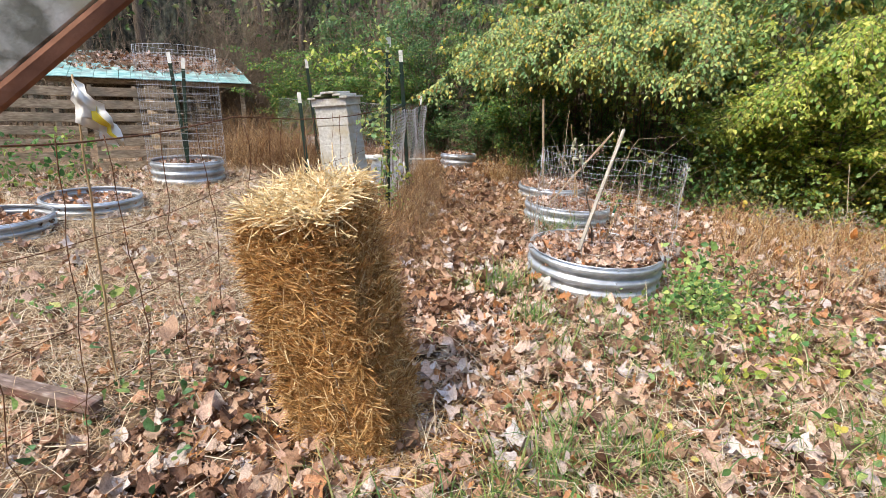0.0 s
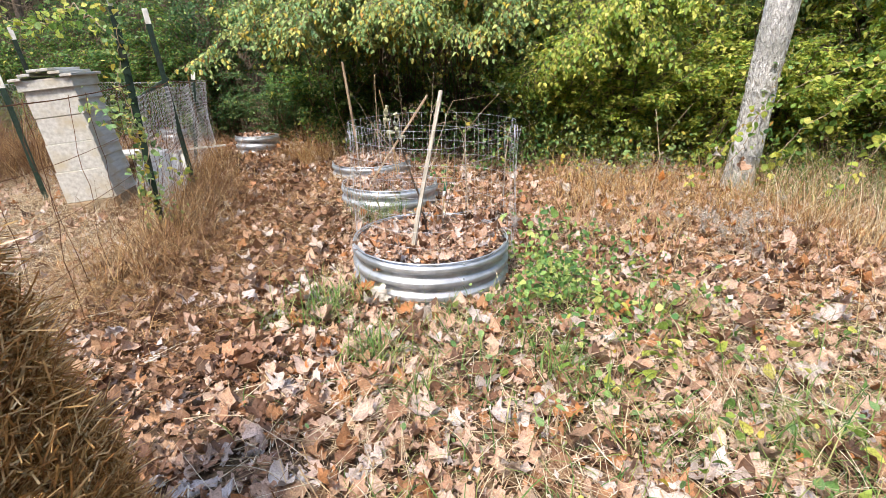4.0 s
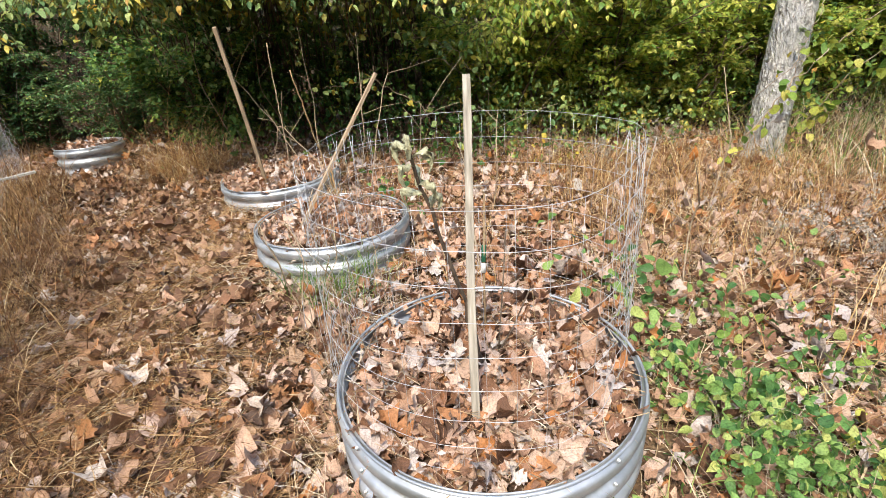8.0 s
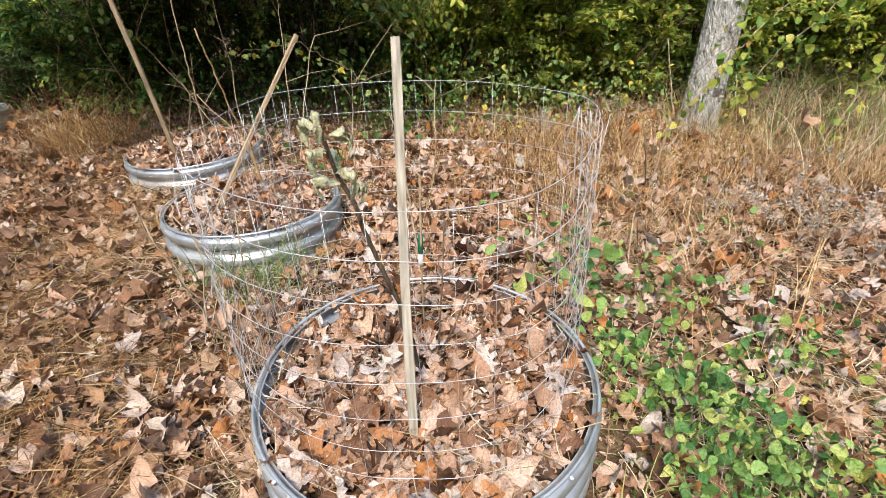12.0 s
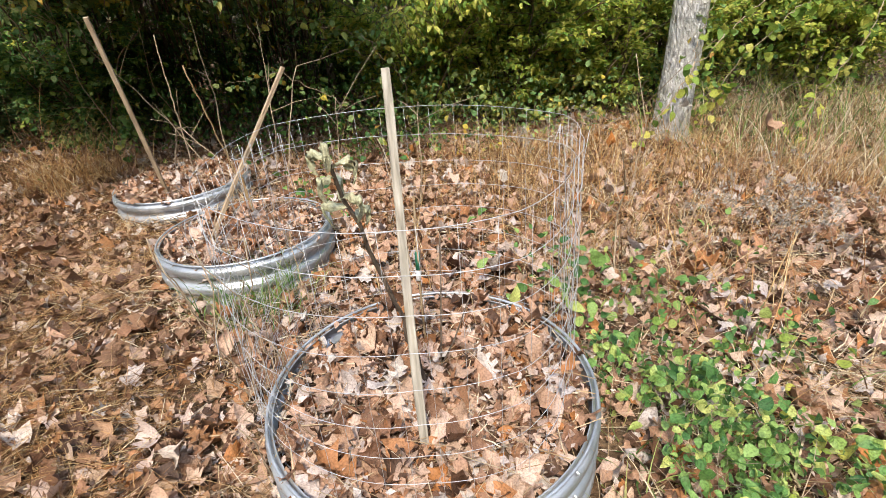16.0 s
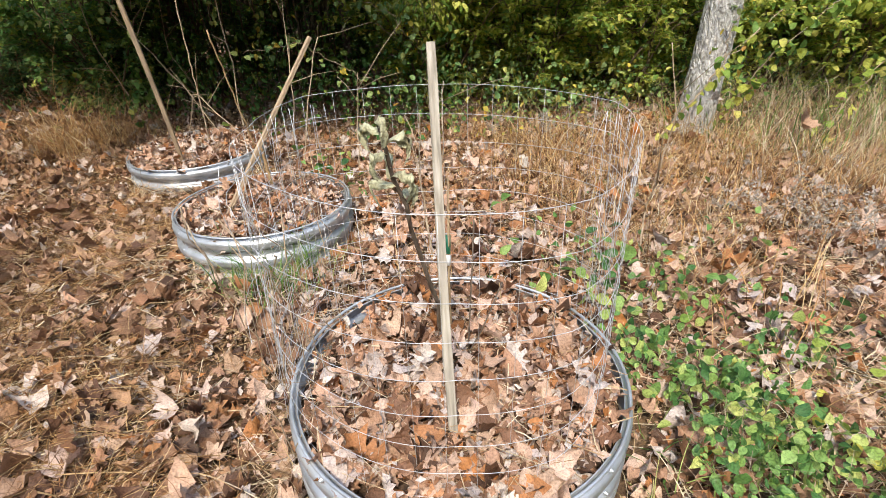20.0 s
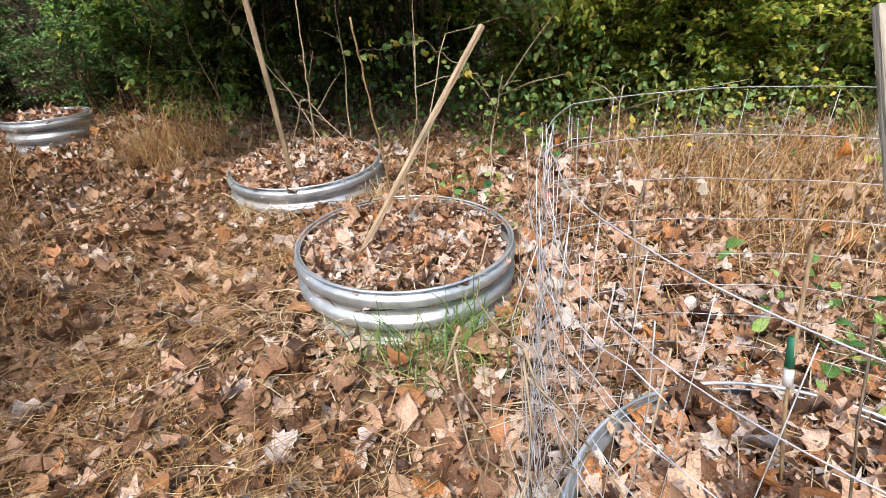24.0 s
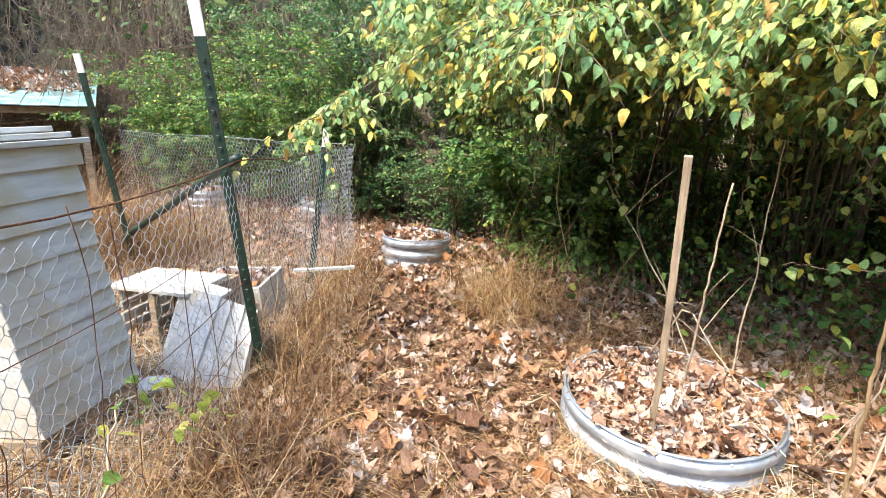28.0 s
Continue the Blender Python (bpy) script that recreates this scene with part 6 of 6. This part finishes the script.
t0 = thicket(pose(-9.0, 10.5, 0, 0, 0, 30), 4.5, 2.6, 110, 1)
for x, y, a in ((-12.5, 7.5, 70), (-6.2, 10.6, 5), (-13.5, 4.0, 95), (-10.5, 11.5, 200), (-11.4, 9.2, 120), (-7.6, 11.8, 260), (-13.0, 10.0, 320)):
    copy_thing(t0, pose(x, y, 0, 0, 0, a))


def dead_vine():
    """Dry bindweed tangled in the loose end of the cage."""
    v = thing("dead_vine", pose(0, 0, 0), "dry brown vine tangled in the cage's loose end", "vine")
    g = np.random.default_rng(61)
    for k in range(16):
        n = 12
        a = g.uniform(2.2, 3.2)
        path = np.array([0.168 + 0.5 * math.cos(a), 1.66 + 0.52 * math.sin(a), 0.03]) + np.cumsum(np.concatenate([np.zeros((1, 3)), g.normal(0, 0.03, (n - 1, 3)) + (0, 0, g.uniform(0.02, 0.075))]), 0)
        part("strand", tube(path, 0.0018, 4), M_TWIG, v)


dead_vine()
for k, (x, y, z) in enumerate(((-1.7, 5.3, 1.7), (-1.35, 5.0, 1.75), (-1.0, 5.4, 1.8), (-0.6, 5.1, 1.7), (-0.25, 5.3, 1.75), (0.1, 5.0, 1.8), (0.45, 5.4, 1.7), (-0.45, 5.7, 1.6), (0.3, 5.8, 1.6))):
    vine([(x, y, z + 0.4), (x + 0.06, y - 0.1, z), (x + 0.12 * math.sin(k * 2.1), y - 0.2, z - 0.35), (x + 0.2 * math.sin(k * 2.1), y - 0.15, z - 0.7)], 46, 0.05, "thin hanging spray of green and yellow leaves", 40 + k, M_BUSH_MIX)
for k in range(7):
    a = k * 0.9
    x, y = -5.75 + 0.28 * math.cos(a), 2.62 + 0.28 * math.sin(a)
    bare_stem([(x, y, 0.2), (x + 0.1 * math.cos(a * 3), y + 0.1 * math.sin(a * 2), 0.8), (x + 0.16 * math.cos(a * 2), y - 0.1, 1.2 + 0.08 * k)], 0.005, 60 + k, 7, "bare dead stem grown up inside the tall cage")
vine([(0.6, 5.0, 0.1), (0.4, 4.8, 0.6), (0.0, 4.7, 0.85), (-0.4, 4.8, 0.8)], 70, 0.055, "thin arching bramble with green and yellow leaves", 21, M_BUSH_MIX)
vine([(1.2, 5.2, 0.1), (1.0, 4.9, 0.7), (0.7, 4.8, 1.05), (0.2, 4.9, 1.2)], 90, 0.06, "arching bramble spray behind the beds", 22, M_BUSH_MIX)
far_tree = thing("tree", pose(4.6, 7.2, 0), "slim pale tree among the shrubs", "tree")
part("trunk", trunk([(0, 0, -0.1), (0.05, 0, 1.2), (0.25, 0.1, 3), (0.6, 0.3, 7)], [0.12, 0.1, 0.085, 0.05], M_BARK, 12, 12), M_BARK, far_tree)
g = np.random.default_rng(62)
cp = np.array([0.6, 0.3, 6.2]) + g.normal(0, 1, (1500, 3)) * (1.2, 1.2, 0.9)
part("crown", leaves(FRESH, cp, 0.5, g.uniform(0.08, 0.13, len(cp)), g), M_BUSH_MIX, far_tree)

scrap = thing("pale_scrap", pose(-0.07, 1.1, float(ground_z(-0.07, 1.1)) + 0.05, 60, 8, -25), "bleached white leaf propped against the bed", "leaf")
part("blade", mesh_from("blade", LITTER[4][0] * 0.13, LITTER[4][1], M_BLEACH), M_BLEACH, scrap)

hung = thing("caught_leaf", pose(-1.01, -1.1, 0.36, 35, 10, 40), "large orange-brown leaf caught in the fence wires", "leaf")
part("blade", mesh_from("blade", LITTER[18][0] * 0.13, LITTER[18][1], M_LEAF_RED), M_LEAF_RED, hung)
low_leaf = thing("fallen_leaf", pose(-0.36, -1.03, 0.04, 55, 0, -10), "russet leaf leaning on the straw bale", "leaf")
part("blade", mesh_from("blade", LITTER[8][0] * 0.14, LITTER[8][1], M_LEAF_RED), M_LEAF_RED, low_leaf)


# ---- dried asters and odd leaves by the tree ----
def asters(cx, cy, n, spread, height, seed):
    """Dead flower stalks with grey-white fluff on every twig."""
    r = np.random.default_rng(seed)
    ob = thing("dried_asters", pose(0, 0, 0), "dried weed stalks with grey-white seed fluff", "dried weed", kind="stuff")
    wood, fluff = [], []
    for _ in range(n):
        x, y = cx + r.normal(0, spread), cy + r.normal(0, spread)
        s = np.linspace(0, 1, 6)
        a, h = r.uniform(0, 6.28), height * r.uniform(0.6, 1.1)
        stem = np.stack([x + 0.5 * h * np.cos(a) * s ** 2, y + 0.5 * h * np.sin(a) * s ** 2, float(ground_z(x, y)) + h * s], -1)
        wood.append(tube(stem, 0.0016, 3))
        for _ in range(7):
            at, d = stem[r.integers(2, 6)], r.normal(0, 1, 3) * (1, 1, 0.3) + (0, 0, 0.5)
            tip = at + d * r.uniform(0.03, 0.08)
            wood.append(tube(np.array([at, (at + tip) / 2, tip]), 0.0009, 3))
            fluff.append(tip + r.normal(0, 0.012, (16, 3)))
    fluff = np.concatenate(fluff)
    part("stalk", join_arrays(wood), M_TWIG, ob)
    part("fluff", leaves(CLUMP, fluff, 1.2, r.uniform(0.012, 0.024, len(fluff)), r), M_FLUFF, ob, "grey-white seed fluff")


M_FLUFF = foliage("seed_fluff", [(0, (0.32, 0.28, 0.24)), (1, (0.56, 0.53, 0.49))], 0.8, 30, 0.3, spot_amount=0.2)
for k, (x, y) in enumerate(((2.3, 2.2), (2.25, 1.98), (2.1, 2.3), (2.6, 2.45), (2.1, 4.3), (2.35, 4.2), (1.75, 3.9))):
    asters(x, y, 3, 0.13, 0.28, 300 + k)
for x, y, z, rx, ry, rz, shape, size, mat, label in ((2.43, 2.48, 0.5, 80, 10, 20, 3, 0.11, M_LEAF_RED, "rolled brown leaf hanging on a dead stalk"), (2.27, 3.6, 0.16, 70, 0, 160, 20, 0.12, M_LEAF_ORANGE, "orange leaf propped at the foot of the tree"), (2.6, 3.2, 0.48, 65, 20, 70, 2, 0.1, M_BLEACH, "bleached leaf caught in a bramble"), (1.35, 3.5, 0.1, 40, 10, 10, 4, 0.11, M_BLEACH, "bleached leaf lying behind the cage")):
    leaf = thing("caught_leaf", pose(x, y, z, rx, ry, rz), label, "leaf")
    part("blade", mesh_from("blade", LITTER[shape][0] * size, LITTER[shape][1], mat), mat, leaf)
    if z > 0.3:
        part("stalk", tube(np.array([(0, 0, 0), (0.0, 0.0, 0.01), (0.01, 0.0, 0.02)]), 0.001, 3), M_TWIG, leaf)
